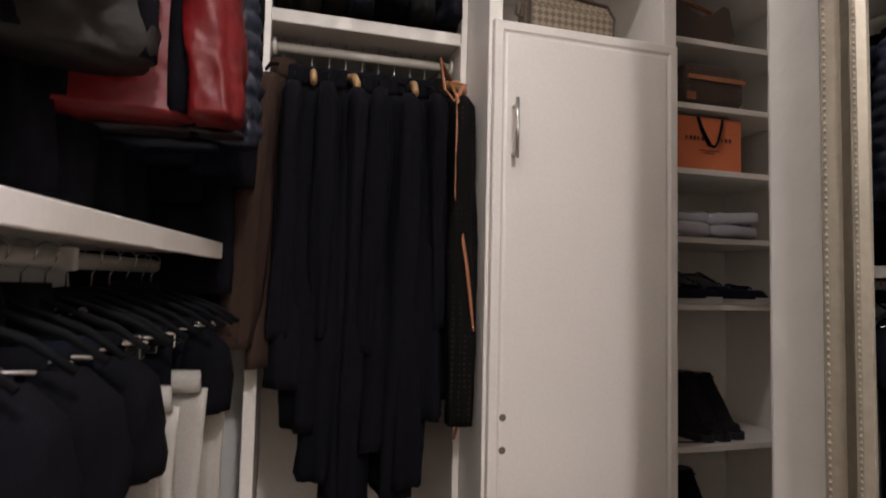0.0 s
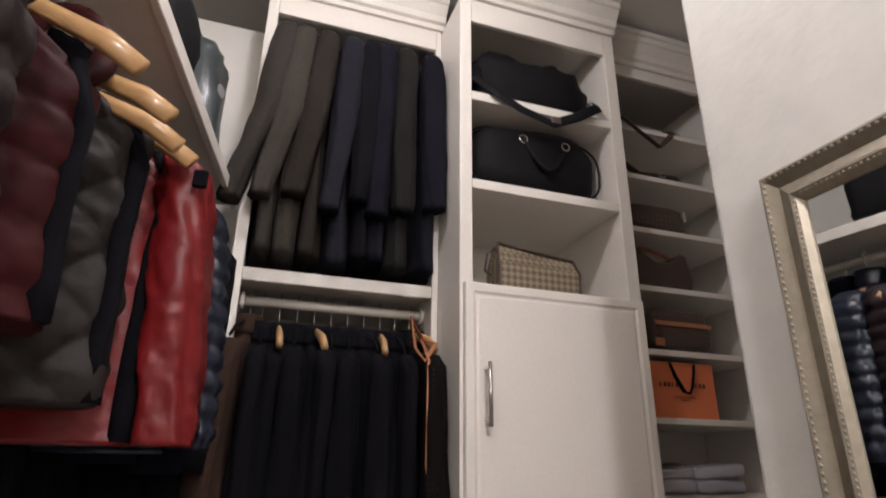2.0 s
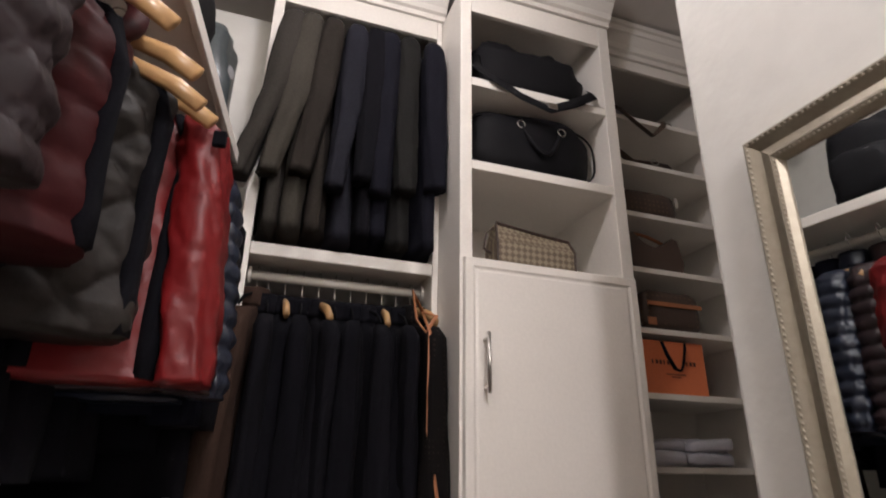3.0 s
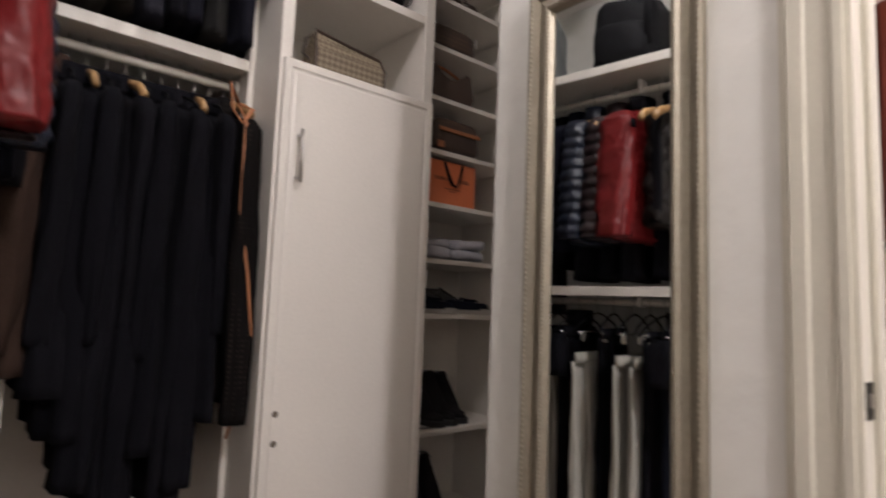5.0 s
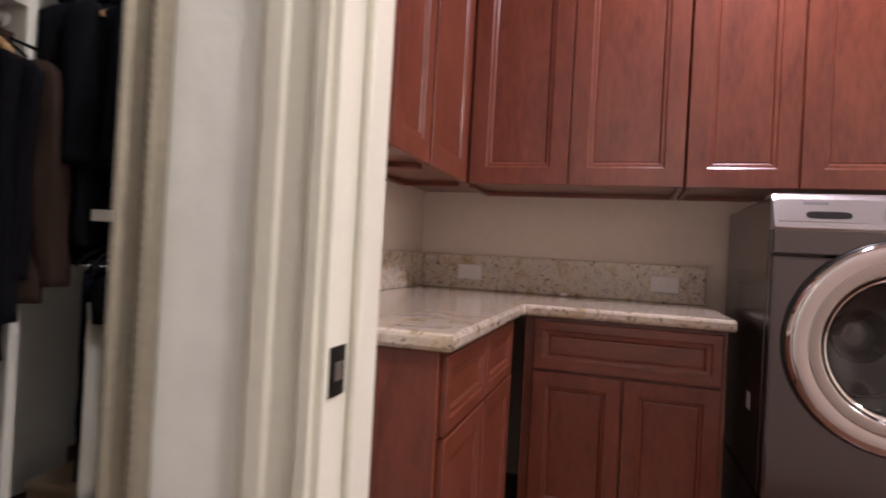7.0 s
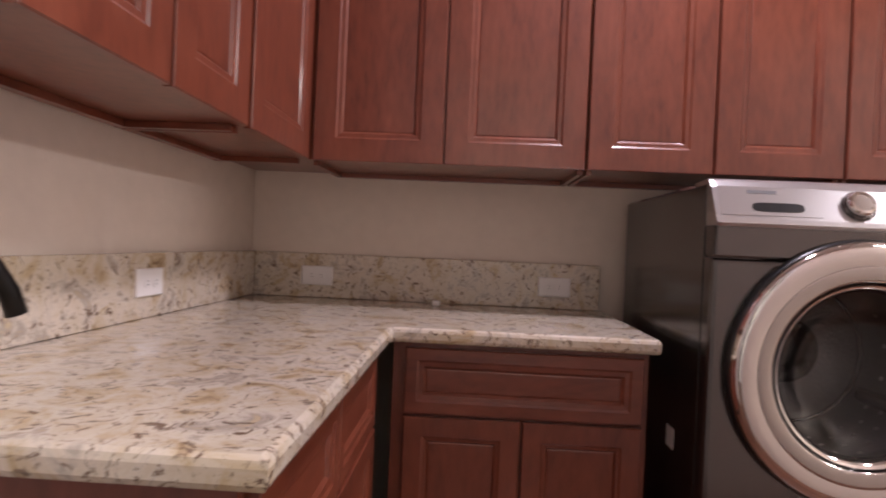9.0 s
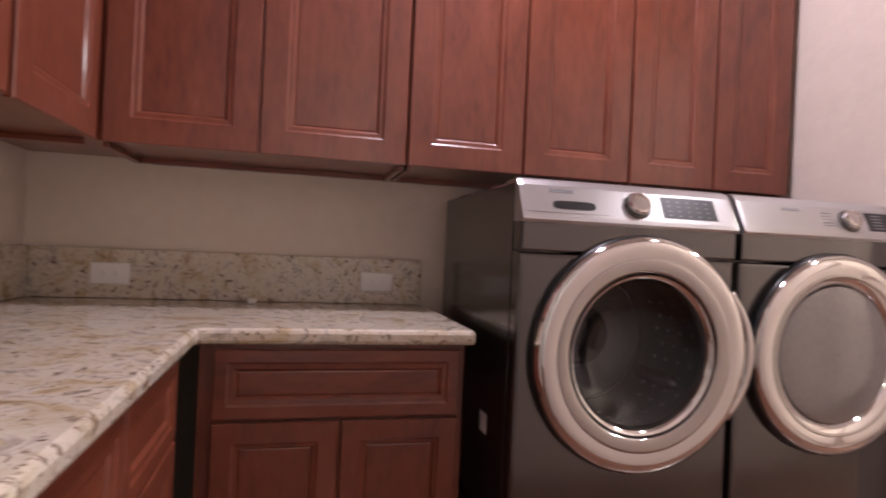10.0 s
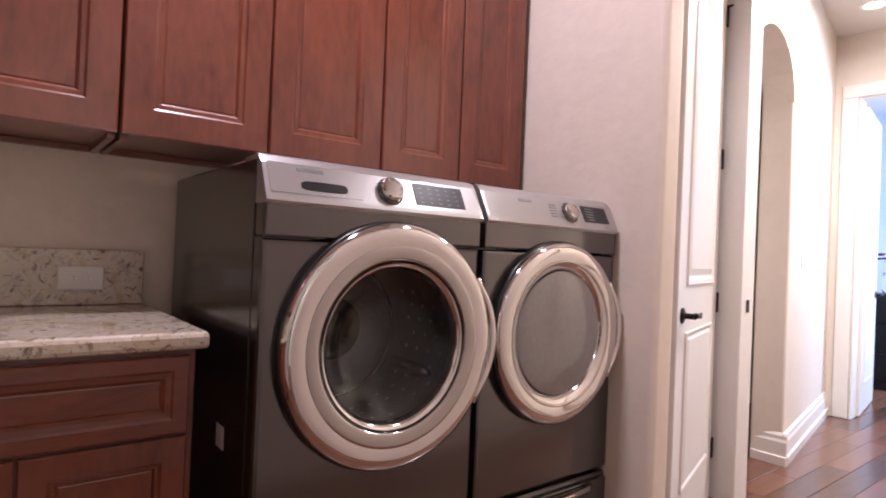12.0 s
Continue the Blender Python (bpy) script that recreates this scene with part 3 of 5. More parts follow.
    if kind == "washer":
        part("porthole_glass", turned([(0.205, 0.020), (0.19, 0.014), (0.16, -0.012), (0.12, -0.028), (0.05, -0.036), (0.002, -0.037)], c, ax, seg=48, caps=False), clear_pane("porthole_glass"), door, "clear bowl glass", True)
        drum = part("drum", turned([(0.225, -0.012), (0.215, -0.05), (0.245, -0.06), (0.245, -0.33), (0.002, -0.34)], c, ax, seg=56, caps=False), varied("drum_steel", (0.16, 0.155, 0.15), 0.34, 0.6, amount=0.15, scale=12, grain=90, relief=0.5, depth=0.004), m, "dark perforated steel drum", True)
        for k in range(3):
            q = math.radians(90 + 120 * k)
            d = Vector((0, math.cos(q), math.sin(q)))
            a, b2 = c + Vector((0.09, 0, 0)) + d * 0.235, c + Vector((0.31, 0, 0)) + d * 0.235
            part("drum_paddle", tube([a, a + Vector((0.03, 0, 0)) - d * 0.015, b2 - Vector((0.03, 0, 0)) - d * 0.015, b2], [0.006, 0.022, 0.022, 0.006], seg=10), M_GREY, drum, smooth=True)
        part("drum_rib", tube([c + Vector((0.322, 0.21 * math.cos(j * 0.2618), 0.21 * math.sin(j * 0.2618))) for j in range(24)], 0.006, seg=8, closed=True), M_GREY, drum, smooth=True)
        part("drum_hub", turned([(0.10, 0.0), (0.085, 0.012), (0.03, 0.018)], c + Vector((0.338, 0, 0)), (-1, 0, 0), seg=24), M_GREY, drum, smooth=True)
        # raised bright steel dots put in the glints on the drum's perforations
        for a in range(14):
            for k in range(7):
                q = math.radians(150 + 11 * a)
                p = c + Vector((0.09 + 0.03 * k, 0.2435 * math.cos(q), 0.2435 * math.sin(q)))
                dd = Vector((0, -math.cos(q), -math.sin(q)))
                if (a + k) % 2 == 0:
                    part("hole_glint", turned([(0.007, 0.0), (0.004, 0.0022)], p, dd, seg=8), M_STEEL, drum)
    else:
        part("porthole_glass", turned([(0.206, 0.024), (0.19, 0.028), (0.12, 0.031), (0.002, 0.032)], c, ax, seg=48, caps=False), varied("smoked_glass", (0.24, 0.225, 0.22), 0.12, 0.2, 0.6, amount=0.1, scale=3, relief=0.02), door, "smoky frosted window", True)
        part("glass_backing", turned([(0.206, 0.012), (0.002, 0.012)], c, ax, seg=40, caps=False), M_BLACK, door)
    # lower trim line and pedestal
    part("pedestal", box(F + 0.004, B, y0, y1, 0.0, 0.352, 0.012, seg=3), M_GREY, m, "graphite drawer pedestal")
    part("pedestal_drawer", box(F - 0.008, F + 0.005, y0 + 0.012, y1 - 0.012, 0.03, 0.335, 0.006), M_GREY, m)
    bar = [Vector((F - 0.006, y1 - 0.11, 0.325)), Vector((F - 0.03, y1 - 0.15, 0.322)), Vector((F - 0.034, yc, 0.315)), Vector((F - 0.03, y0 + 0.15, 0.322)), Vector((F - 0.006, y0 + 0.11, 0.325))]
    part("pedestal_handle", tube(bar, 0.011, seg=12), M_RING, m, "silver bowed handle", True)
    if kind == "washer":
        # plain pale plate standing in for the edge of a recessed side grip
        part("side_grip_edge", box(F + 0.20, F + 0.26, y1 - 0.001, y1 + 0.003, 0.60, 0.66, 0.001), M_OUTLET, m, "pale edge of a recessed side grip")
    return m


def slot(on, ya, yb):
    b = bmesh.new()
    r = []
    for d in (-0.004, 0.0022):
        ring = []
        for k in range(20):
            q = 2 * math.pi * k / 20
            sx = math.copysign(abs(math.cos(q)) ** 0.4, math.cos(q))
            sy = math.copysign(abs(math.sin(q)) ** 0.6, math.sin(q))
            ring.append(b.verts.new(on(0.5 * (ya + yb) + 0.5 * abs(ya - yb) * sx, -0.012 + 0.013 * sy, d)))
        r.append(ring)
    bridge(b, r)
    return b


machine(0.145, 0.665, "washer")
machine(-0.538, 0.655, "dryer")


# ---- hall doors and trim ----
def hinge(parent, at, turn):
    bm = tube([(0, 0, -0.045), (0, 0, 0.045)], 0.007, seg=10)
    box(-0.016, 0.016, -0.002, 0.002, -0.044, 0.044, 0, bm)
    tube([(0, 0, 0.045), (0, 0, 0.052)], [0.007, 0.003], bm, seg=10)
    bmesh.ops.transform(bm, matrix=Matrix.Translation(at) @ Matrix.Rotation(turn, 4, "Z"), verts=bm.verts)
    return part("hinge", bm, M_BLACKMETAL, parent, "dark bronze butt hinge", local=True)


def lever(parent, at, side, toward):
    h = part("door_handle", turned([(0.030, 0), (0.030, 0.006), (0.022, 0.010), (0.011, 0.013), (0.011, 0.045)], at, (0, side, 0), seg=24), M_BLACKMETAL, parent, "dark bronze lever handle", local=True)
    a = Vector(at) + Vector((0, side * 0.045, 0))
    part("lever", tube([a, a + Vector((toward * 0.04, 0, 0.002)), a + Vector((toward * 0.08, side * 0.004, -0.004)), a + Vector((toward * 0.115, side * 0.002, 0.004))], [0.012, 0.010, 0.009, 0.006], seg=12), M_BLACKMETAL, h, local=True, smooth=True)
    return h


def moulded_door(name, m, w, h, label, lever_side=1):
    """A two-panel door leaf, hinged at its own origin and running along +x; its face looks to -y."""
    d = thing(name, (0, 0, 0), label, "door", kind="structure")
    part("leaf", box(0.002, w, -0.018, 0.018, 0.008, h, 0.003), M_DOORW, d, local=True)
    for side in (-1, 1):
        for z0, z1, arched in ((0.24, 0.86, False), (1.04, h - 0.17, True)):
            pts = [(0.13, z0), (w - 0.13, z0), (w - 0.13, z1 - (0.14 if arched else 0))]
            if arched:
                pts += [(0.5 * w + (0.5 * w - 0.13) * math.cos(math.pi * k / 12), z1 - 0.14 + 0.14 * math.sin(math.pi * k / 12)) for k in range(1, 12)]
            pts += [(0.13, z1 - (0.14 if arched else 0))]
            bm = bmesh.new()
            cx, cz = 0.5 * w, 0.5 * (z0 + z1)
            rings = []
            for grow, out in ((1.0, 0.0175), (0.985, 0.026), (0.93, 0.024), (0.89, 0.0185), (0.87, 0.0185), (0.80, 0.025)):
                kx, kz = 1 - (1 - grow) * 1.0, 1 - (1 - grow) * 0.55
                rings.append([bm.verts.new((cx + (x - cx) * kx, side * out, cz + (z - cz) * kz)) for x, z in pts])
            bridge(bm, rings)
            part("panel_moulding", bm, M_DOORW, d, local=True)
    for z in (0.244, 0.944, 1.637, 2.33):
        hinge(d, (0.004, 0.022, z), 0)
    for s in (-1, 1):
        lever(d, (w - 0.07, s * 0.018, 0.93), s, -1)
    d.matrix_basis = m
    return d


hall_from = set(bpy.data.objects)
ang = math.atan2(0.82, -0.225)
leaf = moulded_door("door_2", Matrix.Translation((2.905, -2.195, 0)) @ Matrix.Rotation(ang, 4, "Z"), 0.82, 2.43, "white moulded two-panel door standing open, dark lever and hinges")
stopper = thing("hinge_stop", (2.885, -2.20, 2.38), "dark hinge-pin door stop above the top hinge", "door stop")
part("arm", tube([(2.885, -2.20, 2.385), (2.86, -2.24, 2.40), (2.835, -2.25, 2.39)], 0.006, seg=8), M_BLACKMETAL, stopper)
part("bumper", turned([(0.009, 0), (0.009, 0.012)], (2.835, -2.25, 2.39), (-1, 0, 0), seg=12), M_BLACKMETAL, stopper)
catch = thing("jamb_strike", (2.779, -2.29, 0.93), "small dark strike plate on a white jamb", "strike plate")
part("plate", box(2.776, 2.7795, -2.305, -2.275, 0.905, 0.965, 0.001), M_BLACKMETAL, catch)
far = moulded_door("door_3", Matrix.Translation((2.925, -4.725, 0)) @ Matrix.Rotation(radians(-83), 4, "Z"), 0.80, 2.40, "white moulded two-panel door standing open into the far room")
bm = box(2.928, 2.942, -4.73, -4.59, 0, 2.44, 0.002)
structure("jamb_far", bm, M_DOORW, "white far door jamb", "door frame")
structure("trim_far_door", box(2.945, 3.05, -4.6, -4.578, 0, 2.4495, 0.006), M_DOORW, "white door casing", "door casing")
structure("trim_far_head", box(2.0, 3.05, -4.6, -4.578, 2.45, 2.55, 0.006), M_DOORW, "white door casing", "door casing")
# tall stepped baseboard round the arch pier
BB = [(0, 0), (0.03, 0), (0.032, 0.05), (0.022, 0.055), (0.02, 0.13), (0.014, 0.145), (0.013, 0.165), (0.004, 0.18), (0, 0.18)]


e = HALL @ Vector((0, -1.68, 0))
bm = prism(BB, (2.857, -3.02, 0), (e.x - 2.857, e.y + 3.037, 0), 1.66)
bmesh.ops.translate(bm, verts=bm.verts, vec=(-0.001, 0, 0))
structure("baseboard", bm, M_DOORW, "tall white stepped baseboard along the hall", "baseboard")
bm = prism(BB, (3.02, -3.034, 0), (-1, 0, 0), 0.19)
structure("baseboard", bm, M_DOORW, "tall white stepped baseboard round the arch pier", "baseboard")
solid("light_switch", box(2.905, 2.9165, -3.46, -3.40, 1.14, 1.25, 0.002), M_OUTLET, "white rocker switch plate on the hall wall", "switch")
lamp = thing("recessed_light", (2.75, -4.1, 2.945), "glowing recessed ceiling downlight", "ceiling light")
part("trim_ring", turned([(0.09, 0.0), (0.09, 0.006), (0.065, 0.01), (0.06, 0.0)], (2.75, -4.1, 2.95), (0, 0, -1), seg=32), M_OUTLET, lamp)
M_GLOW = mat("lamp_glow", (1, 0.9, 0.8), 0.5)
M_GLOW.node_tree.nodes["Principled BSDF"].inputs["Emission Color"].default_value = (1, 0.88, 0.75, 1)
M_GLOW.node_tree.nodes["Principled BSDF"].inputs["Emission Strength"].default_value = 6
part("lens", turned([(0.06, 0), (0.06, 0.004)], (2.75, -4.1, 2.95), (0, 0, -1), seg=24), M_GLOW, lamp)
# far room: dark chest with flowers
chest = thing("chest", (3.35, -6.35, 0), "black chest of drawers in the far room", "chest of drawers")
part("body", box(3.0, 3.72, -6.6, -6.15, 0.06, 0.92, 0.006), M_BLACK, chest)
for z in (0.10, 0.37, 0.64):
    part("drawer", box(3.02, 3.70, -6.149, -6.13, z, z + 0.25, 0.004), M_BLACK, chest)
part("plinth", box(3.03, 3.70, -6.58, -6.17, 0.0, 0.06), M_BLACK, chest)
vase = thing("flower_vase", (3.1, -6.35, 0.921), "clear vase of purple flowers on the black chest", "flowers")
part("vase", turned([(0.04, 0), (0.05, 0.06), (0.035, 0.15), (0.045, 0.2)], (3.1, -6.35, 0.921), (0, 0, 1), seg=24), glass("vase_glass", (0.9, 0.92, 0.95)), vase, smooth=True)
M_PURPLE = cloth("purple_petals", (0.20, 0.02, 0.22))
rng = random.Random(5)
for k in range(16):
    q, rr = rng.random() * 6.28, 0.11 * rng.random() ** 0.5
    c = Vector((3.1 + rr * math.cos(q), -6.35 + rr * math.sin(q), 1.22 + 0.08 * rng.random()))
    bm = bmesh.new()
    for j in range(7):
        a = j * 0.9 + rng.random()
        u = Vector((math.cos(a), math.sin(a), 0.5)).normalized()
        w = u.cross(Vector((0, 0, 1))).normalized()
        bm.faces.new([bm.verts.new(c + p) for p in (Vector((0, 0, 0)), u * 0.02 + w * 0.014, u * 0.042, u * 0.02 - w * 0.014)])
    part("blossom", bm, M_PURPLE, vase)

# the hall runs a little askew to the laundry
ASKEW = Matrix.Translation((1.552, 0.634, 0)) @ Matrix.Rotation(radians(2.05), 4, "Z") @ Matrix.Translation((-1.618, -0.623, 0))
for ob in (hall_things | set(bpy.data.objects) - hall_from) | {ob for ob in bpy.data.objects if ob.name in ("hall_ceiling_lamp", "far_room_window_light")}:
    if ob.parent is None:
        ob.matrix_basis = ASKEW @ ob.matrix_basis

# ---- closet shelving ----
YCOL, YNAR, YH = 2.475, 2.61, 2.687
BACK = 3.27
TOPZ = 3.04


def shelf_set(parent, name, x0, x1, y0, y1, levels, t=0.022):
    for z in levels:
        part(name, box(x0, x1, y0, y1, z - t, z, 0.002), M_WHITE, parent)


def crown(x0, x1, y, z):
    prof = [(0, 0), (0.012, 0), (0.016, 0.02), (0.03, 0.026), (0.036, 0.05), (0.062, 0.088), (0.07, 0.092), (0.072, 0.115), (0.085, 0.118), (0.085, 0.14), (0, 0.14)]
    return prism(prof, (x0, y, z), (1, 0, 0), x1 - x0)


# hanging bay
hang = thing("wardrobe_bay", (0.73, 2.95, 0), "white built-in double hanging bay", "wardrobe")
part("side_panel", box(0.385, 0.423, YH, BACK, 0, TOPZ, 0.003), M_WHITE, hang)
part("side_panel", box(1.044, 1.066, YH, BACK, 0, TOPZ, 0.003), M_WHITE, hang)
part("back_panel", box(0.424, 1.043, BACK - 0.012, BACK, 0.0, TOPZ), M_WHITE, hang)
part("shelf", box(0.4235, 1.0435, YH + 0.012, BACK - 0.013, 1.912, 1.934, 0.001), M_WHITE, hang)
part("shelf_lip", box(0.4235, 1.0435, YH + 0.001, YH + 0.019, 1.900, 1.944, 0.004), M_WHITE, hang)
part("top_rail", box(0.4235, 1.0435, YH + 0.001, YH + 0.02, 2.948, TOPZ, 0.002), M_WHITE, hang)
part("top_panel", box(0.4235, 1.0435, YH + 0.021, BACK - 0.013, 3.14, 3.16), M_WHITE, hang)
part("crown", crown(-0.4, 1.075, YH + 0.001, TOPZ + 0.001), M_WHITE, hang)
part("filler_panel", box(-0.05, 0.384, YH + 0.25, YH + 0.27, 0, TOPZ), M_WALL, hang)
for z, y in ((1.862, 2.80), (2.915, 2.84)):
    part("rod", tube([(0.4235, y, z), (1.0435, y, z)], 0.0165, seg=16), M_ROD, hang, "cream clothes rod", True)
    for x in (0.428, 1.032):
        part("rod_socket", turned([(0.03, 0), (0.03, 0.01), (0.022, 0.012)], (x, y, z), (1, 0, 0), seg=20), M_WHITE, hang)

# tall cabinet with the flat door
col = thing("tall_cabinet", (1.41, 2.85, 0), "white tall built-in cabinet with open cubbies above a flat door", "cabinet")
part("side_panel", box(1.068, 1.113, YCOL, BACK, 0, TOPZ, 0.003), M_WHITE, col)
part("side_panel", box(1.692, 1.742, YCOL, BACK, 0, TOPZ, 0.003), M_WHITE, col)
part("back_panel", box(1.114, 1.691, 3.0, 3.012, 0.0, TOPZ), M_WHITE, col)
for z in (2.274, 2.626):
    part("shelf", box(1.1135, 1.6915, YCOL + 0.002, 2.999, z - 0.036, z, 0.003), M_WHITE, col)
part("shelf", box(1.1135, 1.6915, YCOL + 0.002, 2.999, 1.862, 1.90, 0.003), M_WHITE, col)
part("top_rail", box(1.1135, 1.6915, YCOL + 0.001, YCOL + 0.02, 2.937, TOPZ, 0.002), M_WHITE, col)
part("top_panel", box(1.1135, 1.6915, YCOL + 0.021, 2.999, 2.99, 3.01), M_WHITE, col)
part("crown", crown(1.06, 1.745, YCOL, TOPZ + 0.001), M_WHITE, col)
part("plinth", box(1.1135, 1.6915, YCOL + 0.004, YCOL + 0.02, 0, 0.09), M_WHITE, col)
door = panel_door(col, (1.076, YCOL - 0.0005, 0.10), (1, 0, 0), (0, -1, 0), 0.658, 1.802, 0.036, M_WHITE, t=0.021, inset=0.004, slope=0.008)
bar = part("bar_handle", tube([(1.142, 2.418, 1.468), (1.142, 2.418, 1.65)], 0.006, seg=14), M_STEEL, door, "brushed steel bar handle", True)
for z in (1.486, 1.632):
    part("handle_post", tube([(1.142, 2.418, z), (1.142, 2.455, z)], 0.0045, seg=10), M_STEEL, bar)
for z in (0.604, 0.699):
    part("old_screw_hole", turned([(0.011, 0.0), (0.010, 0.0015), (0.004, 0.0012)], (1.125, 2.4565, z), (0, -1, 0), seg=14), varied("bare_filler", (0.16, 0.13, 0.10), 0.9), door, "chipped old handle hole")

# narrow shelf tower
nar = thing("shelf_tower", (2.15, 2.9, 0), "white narrow built-in shelf tower", "shelving")
part("side_panel", box(1.743, 1.765, YNAR, BACK, 0, TOPZ, 0.003), M_WHITE, nar)
part("side_panel", box(2.40, 2.42, YNAR, BACK, 0, TOPZ, 0.003), M_WHITE, nar)
part("back_panel", box(1.766, 2.399, 2.99, 3.002, 0.0, TOPZ), M_WHITE, nar)
SHELVES = (0.10, 0.530, 1.036, 1.28, 1.532, 1.775, 2.02, 2.262, 2.50, 2.73)
shelf_set(nar, "shelf", 1.7655, 2.3995, YNAR + 0.001, 2.989, SHELVES)
part("top_rail", box(1.7655, 2.3995, YNAR + 0.001, YNAR + 0.02, 2.985, TOPZ, 0.002), M_WHITE, nar)
part("crown", crown(1.746, 2.5, YNAR, TOPZ + 0.001), M_WHITE, nar)

# left hanging wall
XF = 0.20
before = set(bpy.data.objects)
left = thing("wardrobe_wall", (-0.1, 1.9, 0), "white double-hanging wardrobe along the closet wall", "wardrobe")
for z, end in ((1.175, 2.45), (2.18, 2.74)):
    part("shelf", box(-0.598, XF - 0.012, 1.10, end, z - 0.022, z, 0.002), M_WHITE, left)
    part("shelf_lip", box(XF - 0.0115, XF + 0.006, 1.10, end, z - 0.034, z + 0.008, 0.003), M_WHITE, left)
part("side_panel", box(-0.598, XF + 0.004, 1.06, 1.099, 0, 2.23, 0.003), M_WHITE, left)
for z in (1.118, 2.095):
    part("rod", tube([(0.03, 1.10, z), (0.03, 2.74, z)], 0.0165, seg=16), M_ROD, left, "cream clothes rod", True)
    part("rod_bracket", box(0.0, 0.06, 2.0, 2.022, z - 0.02, z + (0.023 if z < 2 else 0.05), 0.004), M_WHITE, left)

# the left wardrobe and all that it holds stand a little askew to the room
LEFT = Matrix.Translation((0.245, 1.86, 0)) @ Matrix.Rotation(radians(-8.5), 4, "Z") @ Matrix.Translation((-0.206, -1.86, 0))


def set_askew(before):
    for ob in set(bpy.data.objects) - before:
        if ob.parent is None:
            ob.matrix_basis = LEFT @ ob.matrix_basis


set_askew(before)

# ---- mirror ----
mir = thing("wall_mirror", (XW, 1.38, 0.1), "tall mirror in a champagne gilt beaded frame", "mirror")
my0, my1, mz0, mz1 = 1.153, 1.60, 0.10, 1.88
fw = 0.072
x = XW - 0.002
bm, r = rect_rings([(0, my1 - my0, 0, mz1 - mz0, 0), (0, my1 - my0, 0, mz1 - mz0, 0.022), (0.006, my1 - my0 - 0.006, 0.006, mz1 - mz0 - 0.006, 0.026), (0.014, my1 - my0 - 0.014, 0.014, mz1 - mz0 - 0.014, 0.022),
                    (0.03, my1 - my0 - 0.03, 0.03, mz1 - mz0 - 0.03, 0.012), (0.048, my1 - my0 - 0.048, 0.048, mz1 - mz0 - 0.048, 0.017), (0.056, my1 - my0 - 0.056, 0.056, mz1 - mz0 - 0.056, 0.024),
                    (0.064, my1 - my0 - 0.064, 0.064, mz1 - mz0 - 0.064, 0.02), (fw, my1 - my0 - fw, fw, mz1 - mz0 - fw, 0.009), (fw, my1 - my0 - fw, fw, mz1 - mz0 - fw, 0.004)], (x, my1, mz0), (0, -1, 0), (-1, 0, 0))
part("frame", bm, M_GOLD, mir)
b2, r2 = rect_rings([(fw - 0.004, my1 - my0 - fw + 0.004, fw - 0.004, mz1 - mz0 - fw + 0.004, 0.001), (fw - 0.004, my1 - my0 - fw + 0.004, fw - 0.004, mz1 - mz0 - fw + 0.004, 0.006)], (x, my1, mz0), (0, -1, 0), (-1, 0, 0))
b2.faces.new(r2[1])
part("mirror_glass", b2, M_MIRROR, mir, "clear mirror glass")


M_BEAD = varied("dull_gilt", (0.36, 0.32, 0.25), 0.55, 0.4, amount=0.3, scale=30, grain=90)


def bead_run(inset, radius, depth, pitch):
    """Beads along the frame, joined into one mesh."""
    verts, faces = [], []
    dirs = [(0, 0, 1), (0, 0, -1), (0, 1, 0), (0, -1, 0), (-1, 0, 0)]
    def bead(y, z, along):
        k = len(verts)
        for i in range(5):
            for j in range(4):
                a, b = (i / 4 - 0.5) * math.pi, j / 3 * math.pi
                u = math.sin(a) * radius * 1.25
                r = math.cos(a) * radius
                v, d = r * math.cos(b), r * math.sin(b)
                verts.append((x - depth - d, y + (v if along == "z" else u), z + (u if along == "z" else v)))
        for i in range(4):
            for j in range(3):
                q = k + i * 4 + j
                faces.append((q, q + 1, q + 5, q + 4))
    z = mz0 + inset
    while z < mz1 - inset:
        bead(my0 + inset, z, "z")
        bead(my1 - inset, z, "z")
        z += pitch
    y = my0 + inset
    while y < my1 - inset:
        bead(y, mz1 - inset, "y")
        bead(y, mz0 + inset, "y")
        y += pitch
    me = bpy.data.meshes.new("beads")
    me.from_pydata(verts, [], faces)
    me.materials.append(M_BEAD)
    for p in me.polygons:
        p.use_smooth = True
    ob = new("bead_moulding", me)
    ob.parent = mir
    ob.location = -mir.location
    ob["kind"] = "stuff"
    return ob


bead_run(0.009, 0.0042, 0.022, 0.0125)
bead_run(0.060, 0.0034, 0.020, 0.010)

# rug
bm = turned([(0.42, 0.0), (0.43, 0.008), (0.42, 0.018), (0.39, 0.022), (0.002, 0.022)], (0.62, 1.75, 0.001), (0, 0, 1), seg=64)
bmesh.ops.scale(bm, vec=(0.85, 1.25, 1), verts=bm.verts, space=Matrix.Translation((-0.62, -1.75, 0)))
solid("rug", bm, M_RUG, "cream oval rug on the closet floor", "rug", smooth=True)


# ---- clothes ----
M_WOODH = varied("pale_wood", (0.50, 0.30, 0.13), 0.35, coat=0.3, amount=0.15, scale=8, grain=60, relief=0.05)
M_BHANG = mat("black_hanger", (0.006, 0.006, 0.007), 0.75)
M_BHANG.node_tree.nodes["Principled BSDF"].inputs["Specular IOR Level"].default_value = 0.1
M_WIRE = mat("wire_steel", (0.6, 0.58, 0.55), 0.25, 1.0)


